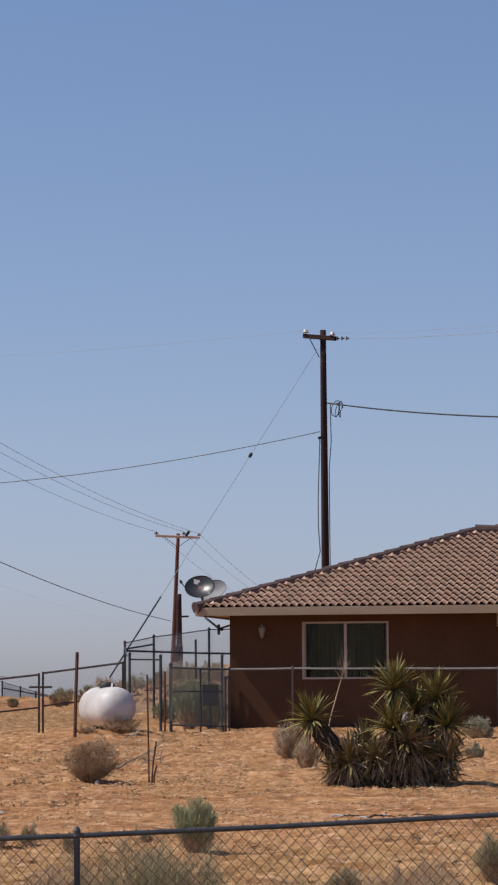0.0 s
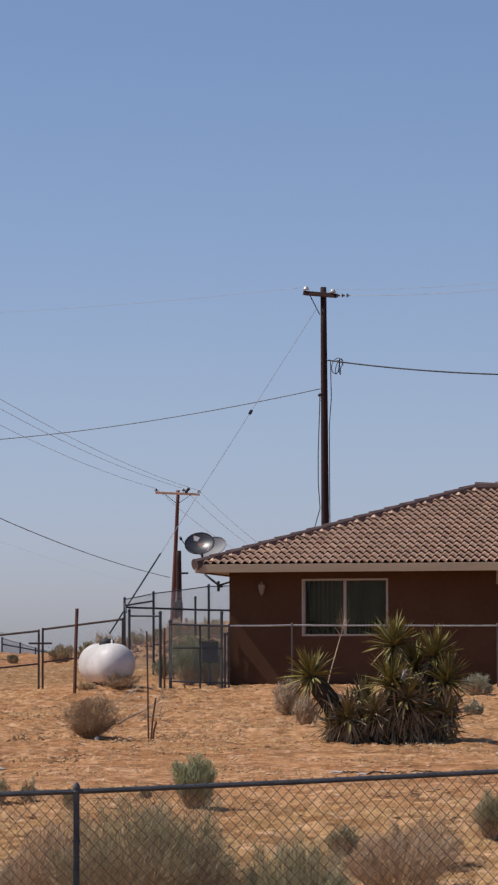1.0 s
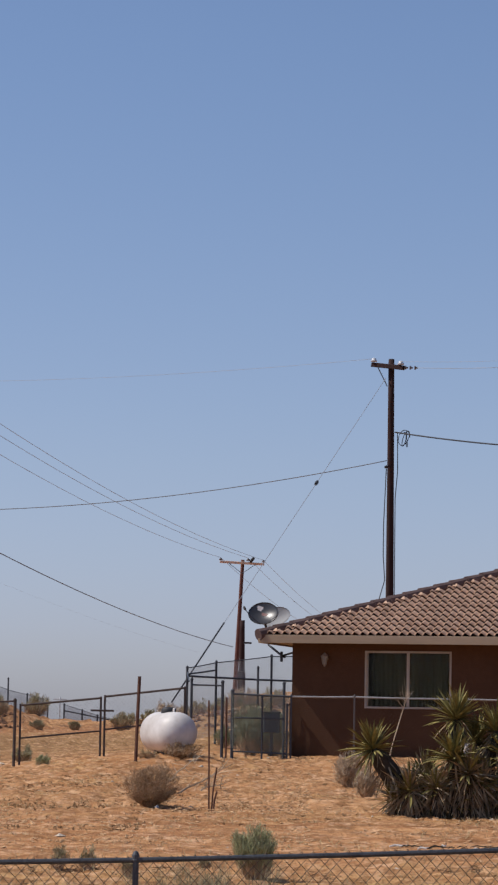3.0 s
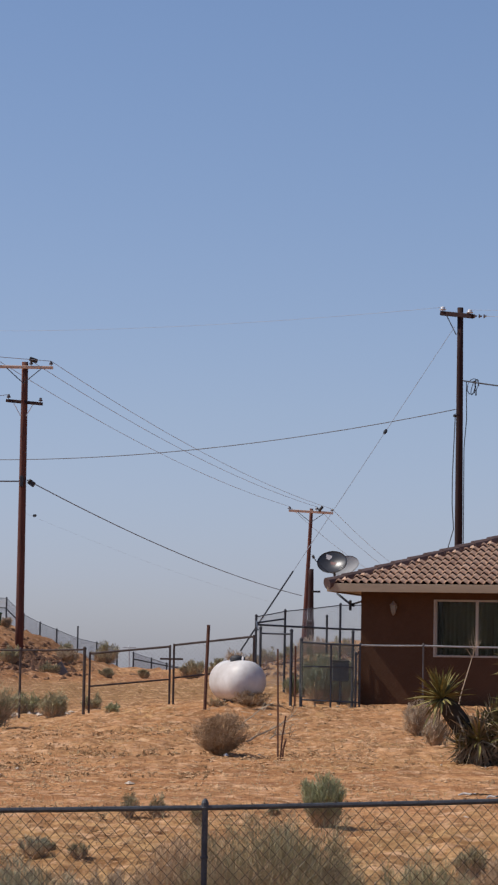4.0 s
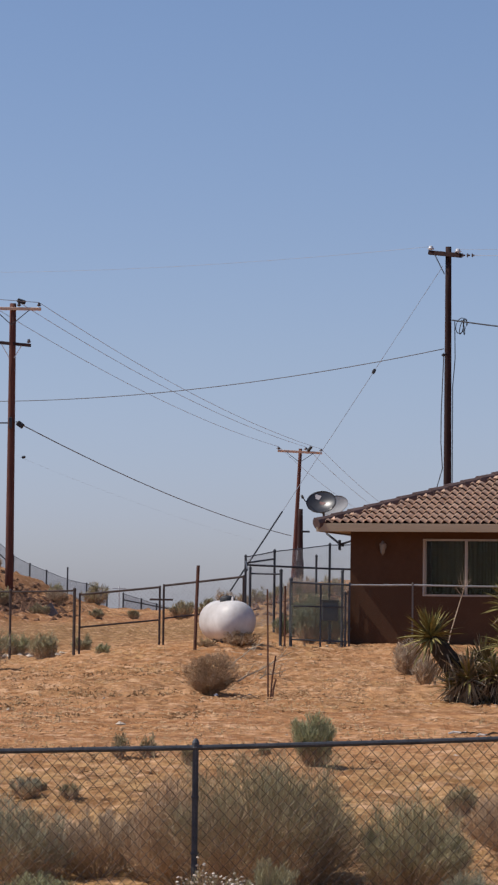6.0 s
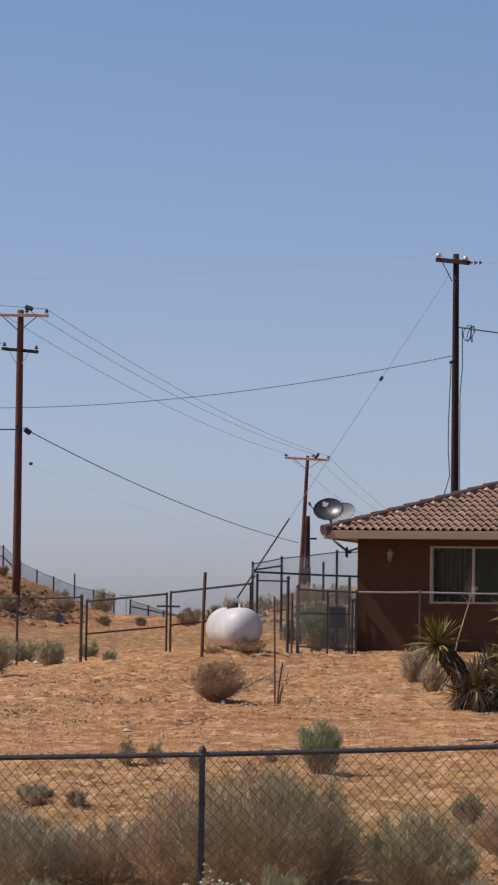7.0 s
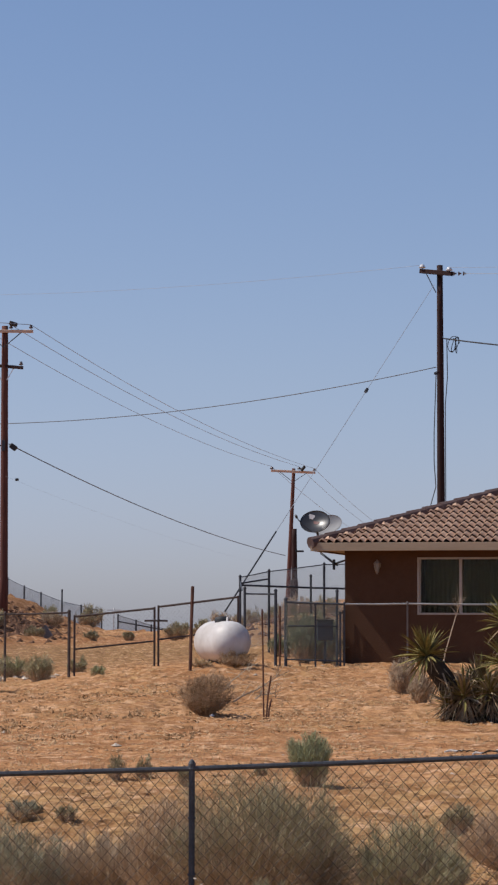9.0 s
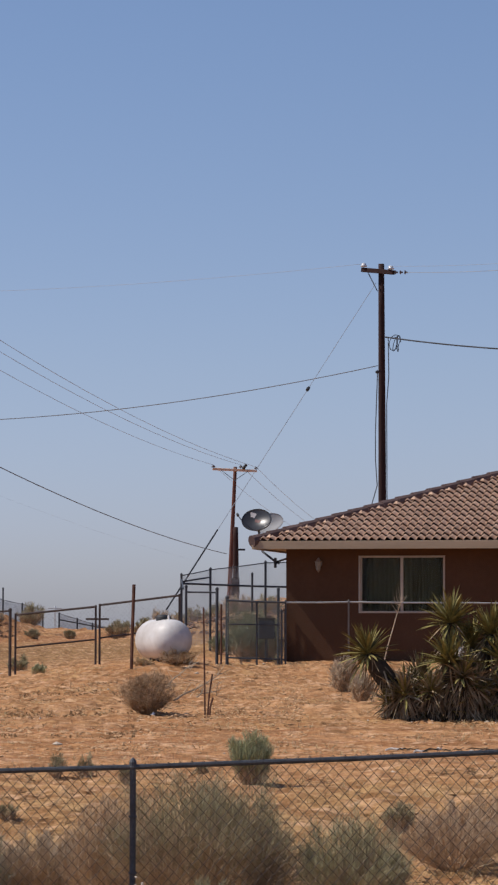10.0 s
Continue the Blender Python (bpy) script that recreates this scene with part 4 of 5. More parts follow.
    wire("telephone_cable", (-13.3, 104.85, 7.55), (-4.66, 164.85, 4.9), 0.45, 0.021, M_CABLE, "black telephone cable sagging between poles")
    wire("telephone_cable", (-13.6, 104.85, 7.5), (-40, 100, 8.4), 0.4, 0.028, M_CABLE, "black telephone cable leaving the hill pole")
    wire("telephone_cable", (2.52, 99.85, 9.95), (-16.36, 118, 9.24), 0.46, 0.016, M_CABLE, "long slack service cable across the sky")
    wire("service_cable", (2.80, 99.85, 10.97), (9.39, 90, 9.46), 0.12, 0.026, M_SERVICE, "black twisted service cable leaving the pole")
    wire("power_line", (3.50, 99.35, 13.22), (8.38, 80, 11.1), 0.1, 0.008, M_LINE, grey)
    wire("power_line", (2.98, 99.45, 13.45), (8.6, 80, 11.3), 0.1, 0.005, M_LINE, grey)
    wire("power_line", (2.04, 100.1, 13.62), (-22.2, 140, 17.3), 0.3, 0.006, M_LINE, grey)
    wire("guy_strand", (-13.40, 104.85, 6.33), (-6.0, 150, 4.2), 0.2, 0.002, M_LINE, "thin guy strand leaving the hill pole")
    # the long guy of the pole behind the house
    guy = tagged(new("guy_wire"), "steel guy wire with dark guard tube and strain insulator", "guy wire")
    p, q = Vector((2.46, 99.9, 12.9)), Vector((-3.96, 80, 1.2))
    part("strand", Geo().tube([p, q], 0.010, 5), M_LINE, guy)
    k = p.lerp(q, 0.376)
    part("strain_insulator", Geo().lathe([(0.0, -0.13), (0.05, -0.11), (0.06, 0.0), (0.05, 0.11), (0.0, 0.13)], 8, Matrix.Translation(k) @ (q - p).to_track_quat("Z", "Y").to_matrix().to_4x4()), M_BLACK, guy)
    part("guard_tube", Geo().tube([p.lerp(q, 0.796), q], 0.024, 8), M_BLACK, guy)


build_poles()


# ---------- gas tank and yard objects ----------
def build_tank():
    x, y = -2.74, 54.2
    z = gz(x, y)
    tank = thing("propane_tank", (x, y, z), "dirty white horizontal propane tank with black valve dome", "gas tank", turn=-62)
    r, half, cap, mid = 0.395, 0.37, 0.37, 0.475 - z
    prof = []
    for i in range(11):
        w = math.pi / 2 * i / 10
        prof.append((r * math.sin(w), -half - cap * math.cos(w)))
    for i in range(11):
        w = math.pi / 2 * (1 - i / 10)
        prof.append((r * math.sin(w), half + cap * math.cos(w)))
    part("shell", Geo().lathe(prof, 40, pose(0, 0, mid) @ pose(0, 0, 0, 0, 90, 0)), M_TANK, tank, smooth=True)
    for s in (-0.16, 0.16):
        part("leg", Geo().box((s - 0.05, -0.2, -0.12), (s + 0.05, 0.2, mid - r + 0.07), 0.015), M_BLACK, tank)
    top = mid + r
    part("valve_dome", Geo().lathe([(0.145, top - 0.05), (0.145, top + 0.035), (0.13, top + 0.07), (0.08, top + 0.09), (0.0, top + 0.095)], 20), M_BLACK, tank, smooth=True)
    for s in (-0.23, 0.23):
        part("lifting_lug", Geo().box((s - 0.03, -0.014, top - 0.06), (s + 0.03, 0.014, top + 0.075), 0.012), M_TANK, tank)


def build_stake(at, top, r, label, lean=(0, 0)):
    x, y = at
    z = gz(x, y)
    ob = part("metal_stake", Geo().tube([(0, 0, -0.3), (lean[0] * 0.5, lean[1] * 0.5, (top - z) * 0.5), (lean[0], lean[1], top - z)], r, 6), M_RUST, m=pose(x, y, z))
    tagged(ob, label, "stake", "metal stakes")


build_tank()
build_stake((-3.28, 52.9), 1.52, 0.035, "rusty steel fence stake stuck in the dirt", (0.05, 0))
build_stake((-1.46, 40.9), 1.02, 0.014, "thin rusty rod standing in the dirt", (-0.03, 0))
build_stake((-1.42, 40.85), -0.28, 0.016, "short dark broken rod by the stakes", (0.07, 0))
build_stake((-1.45, 40.95), 0.06, 0.014, "short rusty rod leaning beside a taller one", (0.09, 0))

# grey box behind the pen
box = thing("utility_box", (-0.83, 58.6, gz(-0.83, 58.6)), "dark blue-grey metal utility box on a stand", "utility box")
part("cabinet", Geo().box((-0.17, -0.12, 0.50), (0.17, 0.12, 0.90), 0.02), M_BLUEBOX, box)
part("lid", Geo().box((-0.19, -0.14, 0.90), (0.19, 0.14, 0.94), 0.01), M_BLACK, box)
part("stand", Geo().box((-0.03, -0.03, -0.3), (0.03, 0.03, 0.50), 0.008), M_GALV, box)

# concrete wedge at the foot of the hill
w = thing("concrete_headwall", (-11.0, 97, gz(-11.0, 97) - 0.16), "grey concrete wedge at the foot of the dirt hill", "retaining wall")
g = Geo()
g.put([(-0.5, 0, -0.3), (0.62, 0, -0.3), (0.0, 0, 0.66), (-0.5, 0.0, 0.3), (-0.5, 0.3, -0.3), (0.62, 0.3, -0.3), (0.0, 0.3, 0.66), (-0.5, 0.3, 0.3)], [(0, 1, 2, 3), (7, 6, 5, 4), (1, 5, 6, 2), (2, 6, 7, 3), (3, 7, 4, 0)])
part("slab", g, M_CONCRETE, w)


# green bin on the hill by the upper fence
x, y = -15.36, 112.0
bin_ = thing("waste_bin", (x, y, gz(x, y)), "dark green plastic waste bin on the dirt hill", "bin")
part("body", Geo().lathe([(0.0, -0.1), (0.20, -0.1), (0.26, 0.46), (0.28, 0.48), (0.0, 0.48)], 16), M_BIN, bin_)
part("lid", Geo().lathe([(0.29, 0.48), (0.29, 0.52), (0.2, 0.56), (0.0, 0.57)], 16), M_BIN, bin_)


# ---------- plants ----------
def unit(r):
    while True:
        v = Vector((r.uniform(-1, 1), r.uniform(-1, 1), r.uniform(-1, 1)))
        if 0.05 < v.length < 1:
            return v.normalized()


def shrub_parts(seed, w, h, stems, twigs, twig_w, upright=0.6, low=0.35, flowers=0):
    """Stems fanning from one foot into an uneven dome of fine twigs: stems, leafy outer twigs, dry inner twigs, flower heads."""
    r = random.Random(seed)
    st, fo, dry, fl = Geo(), Geo(), Geo(), Geo()
    off = Vector((seed * 1.7, seed * 0.9, seed * 2.3))

    def shell(d):
        """The dome's radius-scaled point in the direction d."""
        k = 0.93 + 0.24 * noise.noise(d * 1.7 + off) + 0.20 * noise.noise(d * 4.3 + off) + 0.16 * noise.noise(d * 9.0 + off)
        if d.z < 0:
            k *= 1 + 0.45 * d.z
        return Vector((d.x * w / 2 * k, d.y * w / 2 * k, h * 0.47 + d.z * h * 0.53 * k))

    foot = Vector((0, 0, -0.02))
    for i in range(stems):
        d = unit(r)
        if d.z < -0.35:
            d.z = -d.z
        end = foot.lerp(shell(d), r.uniform(0.75, 0.98))
        mid = foot.lerp(end, 0.5) + Vector((0, 0, -0.06 * h)) + unit(r) * 0.04 * h
        a = Vector((d.x, d.y, 0)) * 0.05 * w
        st.tube([foot + a, mid, end], [twig_w * 1.5, twig_w * 1.0, twig_w * 0.4], 3, caps=False)
    for i in range(twigs):
        d = unit(r)
        if d.z < -0.6:
            d.z = -d.z
        s = 1 - 0.62 * r.random() ** 1.5
        base = foot.lerp(shell(d), s)
        if base.z < 0.01:
            continue
        if noise.noise(base * (4.5 / h) + off) < -0.17 and s > 0.55:
            continue
        t = (base - foot).normalized() * 0.7 + unit(r) * 0.8 + Vector((0, 0, upright * 0.45))
        t.normalize()
        ln = h * r.uniform(0.04, 0.12) + twig_w * 3
        side = t.cross(unit(r)).normalized()
        dryness = (1 - base.z / h) * 1.25 + (1 - s) * 0.9 + r.uniform(-0.3, 0.3) - 0.2
        g = dry if dryness > 1 - low else fo
        g.strip([base, base + t * ln * 0.55 + unit(r) * ln * 0.07, base + t * ln], [twig_w * 0.8, twig_w, twig_w * 0.3], side)
    for k in range(flowers):
        d = unit(r)
        d.z = abs(d.z)
        p = shell(d)
        fl.lathe([(0.0, -0.004), (0.010, 0.0), (0.012, 0.006), (0.0, 0.010)], 6, Matrix.Translation(p) @ pose(0, 0, 0, r.uniform(-30, 30), r.uniform(-30, 30), 0))
    return st, fo, dry, fl


def fan_parts(seed, w, h, stems, twigs, twig_w, low=0.35, flowers=0, bare=0.3):
    """Many plumes that rise from one foot and bend up, each a brush of fine strands: stems, leafy strands, dry inner strands, flower heads."""
    r = random.Random(seed)
    st, fo, dry, fl = Geo(), Geo(), Geo(), Geo()
    off = Vector((seed * 1.7, seed * 0.9, seed * 2.3))
    plumes = []
    loose = 0.7 if twigs > 9000 else 0.85
    for i in range(max(16, stems // 2)):
        az = i * 2.39996 + r.uniform(-0.4, 0.4)
        lean = math.radians(84) * math.sqrt(r.random()) * r.uniform(0.75, 1.0)
        d = Vector((math.sin(lean) * math.cos(az), math.sin(lean) * math.sin(az), math.cos(lean)))
        k = 0.86 + 0.30 * noise.noise(d * 2.1 + off) + r.uniform(-0.12, 0.12)
        tip = Vector((d.x * w * 0.5 * k, d.y * w * 0.5 * k, h * k * (0.13 + 0.87 * d.z ** (1.15 if h > 0.6 else 0.7))))
        foot = Vector((tip.x * 0.16, tip.y * 0.16, -0.02))
        plumes.append((foot, tip, r.uniform(0.75, 1.2)))

    def spot(foot, tip, s):
        return Vector((foot.x + (tip.x - foot.x) * s ** 0.85, foot.y + (tip.y - foot.y) * s ** 0.85, foot.z + (tip.z - foot.z) * s ** 1.2))

    for foot, tip, _ in plumes:
        st.tube([spot(foot, tip, s) for s in (0, 0.3, 0.6, 0.9)], [twig_w * 2.4, twig_w * 1.8, twig_w * 1.1, twig_w * 0.4], 3, caps=False)
        for _ in range(2):
            s = r.uniform(0.15, 0.5)
            a, b = spot(foot, tip, s), spot(foot, tip, min(1, s + 0.4)) + unit(r) * 0.08 * h
            st.tube([a, a.lerp(b, 0.5) + unit(r) * 0.02 * h, b], [twig_w * 1.2, twig_w * 0.9, twig_w * 0.3], 3, caps=False)
    for i in range(twigs):
        foot, tip, full = plumes[r.randrange(len(plumes))]
        s = bare + (1 - bare) * r.random() ** 0.72
        base = spot(foot, tip, s)
        wide = (0.105 if twigs > 9000 else 0.15) * full * (w * h) ** 0.5 * (0.45 + 0.75 * math.sin(math.pi * min(1.0, s * 0.93)))
        base = base + unit(r) * wide * r.random() ** 0.6
        if base.z < 0.005:
            continue
        t = (spot(foot, tip, s) - spot(foot, tip, s - 0.12)).normalized() + unit(r) * loose + Vector((0, 0, 0.15))
        t.normalize()
        ln = h * r.uniform(0.035, 0.10) + twig_w * 4
        dryness = (1 - base.z / h) * 0.9 + (1 - s) * 1.1 + r.uniform(-0.3, 0.3) - 0.15
        g = dry if dryness > 1 - low else fo
        g.strip([base, base + t * ln * 0.5 + unit(r) * ln * 0.05, base + t * ln], [twig_w * 0.8, twig_w, twig_w * 0.3], t.cross(unit(r)).normalized())
    for k in range(flowers):
        foot, tip, _ = plumes[k % len(plumes)]
        p = tip + unit(r) * 0.05
        fl.lathe([(0.0, -0.004), (0.010, 0.0), (0.012, 0.006), (0.0, 0.010)], 6, Matrix.Translation(p) @ pose(0, 0, 0, r.uniform(-30, 30), r.uniform(-30, 30), 0))
    return st, fo, dry, fl


def shrub(at, w, h, stem_mat, leaf_mat, label, seed, stems=90, twigs=2400, twig_w=0.006, upright=0.6, low=0.35, flowers=0, name="desert_shrub", dry_mat=None, bare=0.3):
    x, y = at
    ob = thing(name, (x, y, gz(x, y) - 0.01), label, "shrub", "desert shrubs")
    if name == "tumbleweed":
        st, fo, dry, fl = shrub_parts(seed, w, h, stems, twigs, twig_w, upright, low, flowers)
    else:
        st, fo, dry, fl = fan_parts(seed, w, h, stems, twigs, twig_w, low, flowers, bare)
    tagged(part("branchwork", st, stem_mat, ob), kind="stuff")
    tagged(part("foliage", fo, leaf_mat, ob), kind="stuff")
    if dry.count:
        tagged(part("dry_twigwork", dry, dry_mat or M_TWIG_BROWN, ob), kind="stuff")
    if flowers:
        tagged(part("flower_cluster", fl, M_FLOWER, ob), kind="stuff")
    return ob


def tumbleweed(at, w, h, label, seed):
    shrub(at, w, h, M_TUMBLE, M_TUMBLE, label, seed, 130, 17000, 0.0038, 0.2, 0.9, name="tumbleweed", dry_mat=M_TUMBLE)


def plants():
    rb = "large olive-brown rabbitbrush growing behind the wire fence"
    shrub((-0.72, 21.3), 1.78, 1.12, M_TWIG_BROWN, M_OLIVE, rb, 1, 320, 52000, 0.0024, 0.9, 0.42, name="rabbitbrush")
    shrub((-1.42, 21.7), 1.0, 0.90, M_TWIG_BROWN, M_TWIG_BROWN, "dry pinkish-brown brush beside the fence post", 2, 170, 19000, 0.0024, 0.9, 0.5)
    shrub((0.36, 21.1), 1.08, 0.75, M_TWIG_GREY, M_SAGE, "grey-green sagebrush with bare woody stems", 3, 180, 28000, 0.0025, 0.7, 0.22, name="sagebrush")
    shrub((-2.76, 21.9), 1.2, 0.66, M_TWIG_GREY, M_SAGE_BLUE, "blue-grey sagebrush by the fence", 4, 160, 25000, 0.0025, 0.6, 0.3, name="sagebrush")
    shrub((-2.10, 22.1), 1.05, 0.56, M_TWIG_BROWN, M_TWIG_GREY, "brown-grey dry brush by the fence", 5, 130, 18000, 0.0025, 0.6, 0.4)
    shrub((-1.08, 19.85), 0.62, 0.42, M_TWIG_BROWN, M_OLIVE, "low bush with dry white flower heads", 6, 120, 2600, 0.0032, 0.9, 0.5, flowers=130)
    shrub((-0.66, 19.9), 0.48, 0.44, M_TWIG_GREY, M_SAGE, "small pale green sage in front of the fence", 7, 90, 9500, 0.0025, 1.2, 0.1, name="sagebrush")
    shrub((0.70, 19.8), 0.44, 0.36, M_TWIG_GREY, M_SAGE_BLUE, "small grey-green sage in front of the fence", 8, 80, 7000, 0.0025, 0.9, 0.15, name="sagebrush")
    shrub((-2.42, 20.9), 0.58, 0.26, M_TWIG_GREY, M_GREEN, "low yellow-green weed by the fence", 9, 60, 4500, 0.0032, 0.6, 0.15)
    shrub((1.20, 22.9), 1.15, 0.52, M_TWIG_BROWN, M_TWIG_BROWN, "dry brown brush behind the fence", 10, 130, 13000, 0.0026, 0.7, 0.4)
    shrub((1.40, 24.0), 0.95, 0.42, M_TWIG_BROWN, M_TWIG_BROWN, "dry brown brush behind the fence", 11, 130, 13000, 0.0027, 0.7, 0.4)
    shrub((0.80, 24.8), 0.34, 0.28, M_TWIG_GREY, M_OLIVE, "small dark bush in the dirt", 12, 60, 3600, 0.0036)
    shrub((2.18, 25.6), 0.38, 0.44, M_TWIG_BROWN, M_SAGE, "small round sage on a bare stem", 13, 70, 5000, 0.0038, 0.6, 0.1)
    shrub((-0.555, 27.9), 0.46, 0.58, M_TWIG_GREY, M_GREEN, "upright pale green bush in the open dirt", 14, 110, 9500, 0.0042, 1.0, 0.1)
    for i, (x, y, w, h) in enumerate([(-2.56, 29.05, 0.2, 0.26), (-2.27, 29.1, 0.19, 0.23), (-1.81, 28.3, 0.14, 0.19), (-1.08, 29.4, 0.14, 0.1), (-2.73, 25.85, 0.2, 0.16), (-3.07, 26.35, 0.16, 0.11)]):
        shrub((x, y), w, h, M_TWIG_GREY, M_OLIVE, "small dark weed in the dirt", 20 + i, 40, 1300, 0.0045)
    shrub((-3.15, 26.0), 0.36, 0.2, M_TWIG_GREY, M_SAGE_BLUE, "low grey-blue weed in the dirt", 30, 50, 2600, 0.004)
    shrub((3.58, 36.6), 0.32, 0.38, M_TWIG_GREY, M_SAGE, "small sage on the open yard", 31, 60, 2600, 0.006)
    shrub((4.34, 53.8), 0.68, 0.42, M_TWIG_GREY, M_SAGE_BLUE, "blue-green low shrub near the house", 32, 70, 3400, 0.008, 0.6, 0.15)
    shrub((3.71, 46.8), 0.32, 0.28, M_TWIG_GREY, M_SAGE_BLUE, "blue-green low shrub near the house", 33, 60, 2400, 0.007, 0.6, 0.15)
    shrub((0.66, 47.7), 0.62, 0.64, M_TWIG_BROWN, M_TWIG_GREY, "dry grey-brown bush behind the yucca", 34, 90, 5200, 0.006)
    shrub((0.86, 44.5), 0.44, 0.48, M_TWIG_BROWN, M_TWIG_GREY, "dry grey-brown bush behind the yucca", 35, 80, 4000, 0.006)
    shrub((-0.60, 58.0), 0.2, 0.17, M_TWIG_GREY, M_GREEN, "tiny weed at the foot of the wall", 36, 25, 500, 0.008)
    shrub((-6.42, 55.6), 0.64, 0.56, M_TWIG_GREY, M_SAGE, "green-grey weed beside the driveway gate", 37, 70, 3400, 0.008, 0.6, 0.15)
    shrub((-5.21, 55.0), 0.36, 0.24, M_TWIG_GREY, M_GREEN, "low green weed below the gate", 38, 50, 1600, 0.008, 0.6, 0.1)
    shrub((-7.05, 51.0), 1.1, 1.05, M_TWIG_GREY, M_SAGE, "grey-green bush at the edge of the slope", 39, 80, 4800, 0.008, 0.6, 0.3)
    shrub((-7.6, 60.5), 0.7, 0.55, M_TWIG_GREY, M_GREEN, "green weed beyond the drive fence", 40, 60, 3000, 0.009, 0.6, 0.15)
    shrub((-6.3, 62), 0.5, 0.35, M_TWIG_GREY, M_SAGE, "green weed beyond the drive fence", 41, 60, 2200, 0.009, 0.6, 0.15)
    shrub((-2.42, 53.4), 0.95, 0.27, M_DARKSTRAW, M_DARKSTRAW, "dry weeds against the foot of the gas tank", 42, 80, 2600, 0.007, 0.6, 0.5)
    shrub((-3.08, 53.2), 0.46, 0.17, M_STRAW, M_STRAW, "low straw-coloured weeds at the foot of the gas tank", 43, 60, 1300, 0.007, 0.8, 0.6)
    far = [(-11.45, 117, 1.3, 1.05), (-12.3, 110, 0.8, 0.7), (-15.1, 113, 0.62, 0.42), (-6.1, 92, 0.9, 0.75), (-5.4, 94, 0.9, 0.75), (-4.7, 93, 1.1, 0.85), (-3.9, 95, 1.2, 0.8), (-3.0, 92, 0.9, 0.65), (-2.2, 90, 1.2, 0.75), (-1.3, 92, 1.3, 0.9), (-13.0, 99, 0.9, 0.6), (-14.6, 99, 1.0, 0.8), (-9.4, 97, 0.6, 0.35), (-8.2, 98, 0.4, 0.3), (-12.0, 108, 0.9, 0.6), (-11.2, 96, 0.8, 0.5), (0.2, 93, 1.2, 0.8), (-15.8, 102, 1.1, 0.9)]
    for i, (x, y, w, h) in enumerate(far):
        shrub((x, y), w, h, M_TWIG_GREY, (M_OLIVE, M_SAGE, M_TWIG_GREY)[i % 3], "far dusty olive desert bush on the slope", 60 + i, 60, 2600, 0.015)
    for i, (x, y, w, h) in enumerate([(-1.30, 59.75, 0.75, 1.08), (-0.80, 59.9, 0.6, 1.0), (-1.5, 67, 0.8, 1.2), (-2.0, 66.5, 0.7, 0.5), (-1.2, 64.5, 0.9, 1.2)]):
        shrub((x, y), w, h, M_TWIG_GREY, M_PENGREEN, "green weeds growing in the wire pen", 90 + i, 70, 4200, 0.009, 0.6, 0.15)
    tumbleweed((-2.32, 41.3), 0.86, 0.60, "brown dry tumbleweed resting on the dirt", 50)
    # fallen branches by the tumbleweed
    for i, (p, q, k) in enumerate((((-2.1, 44.5), (-1.25, 46.0), 0.42), ((-2.4, 47.0), (-1.9, 47.3), 0.5), ((-1.9, 44.8), (-1.3, 45.2), 0.16))):
        r = random.Random(i)
        base = Vector((*p, gz(*p)))
        branch = thing("dead_branch", tuple(base), "dead bare branch lying on the dirt", "branch", "dead branches")
        a, b = Vector((0, 0, 0.02)), Vector((*q, gz(*q) + k)) - base
        pts = [a.lerp(b, s / 5) + unit(r) * 0.03 for s in range(6)]
        part("limb", Geo().tube(pts, [0.018, 0.016, 0.013, 0.01, 0.007, 0.003], 5), M_TWIG_GREY, branch)
        for s in (1, 2, 3, 4):
            for _ in range(2):
                part("twig", Geo().tube([pts[s], pts[s] + unit(r) * 0.16 + Vector((0.05, 0, 0.07)), pts[s] + unit(r) * 0.2 + Vector((0.16, 0, 0.14))], [0.008, 0.005, 0.002], 4), M_TWIG_GREY, branch)
    # pale leaning sapling behind the yucca
    x, y = 1.27, 50.0
    g = Geo()
    g.tube([(0, 0, -0.1), (0.15, 0, 0.6), (0.33, 0, 1.22), (0.42, 0, 1.5)], [0.014, 0.012, 0.009, 0.005], 6)
    r = random.Random(3)
    for k in range(16):
        p = Vector((0.31, 0, 1.15)).lerp(Vector((0.42, 0, 1.5)), r.random())
        g.tube([p, p + unit(r) * 0.1 + Vector((0, 0, 0.08)), p + unit(r) * 0.15 + Vector((0, 0, 0.2))], [0.004, 0.003, 0.0015], 4)
    tagged(part("bare_sapling", g, M_TWIG_GREY, m=pose(x, y, gz(x, y))), "thin bleached bare sapling leaning behind the yucca", "sapling")


def yucca_leaf(length, width, curve):
    """A folded bayonet leaf along +x."""
    g = Geo()
    vs, fs = [], []
    n = 4
    for i in range(n + 1):
        s = i / n
        w = width * (0.55 + 0.9 * s) * (1 - s) ** 0.55 if s < 1 else 0.0
        z = -curve * length * s * s
        vs += [(length * s, -w, z + 0.35 * w), (length * s, 0, z), (length * s, w, z + 0.35 * w)]
    for i in range(n):
        for a in (0, 1):
            fs.append((3 * i + a, 3 * i + 3 + a, 3 * i + 4 + a, 3 * i + 1 + a))
    g.put(vs, fs)
    return g


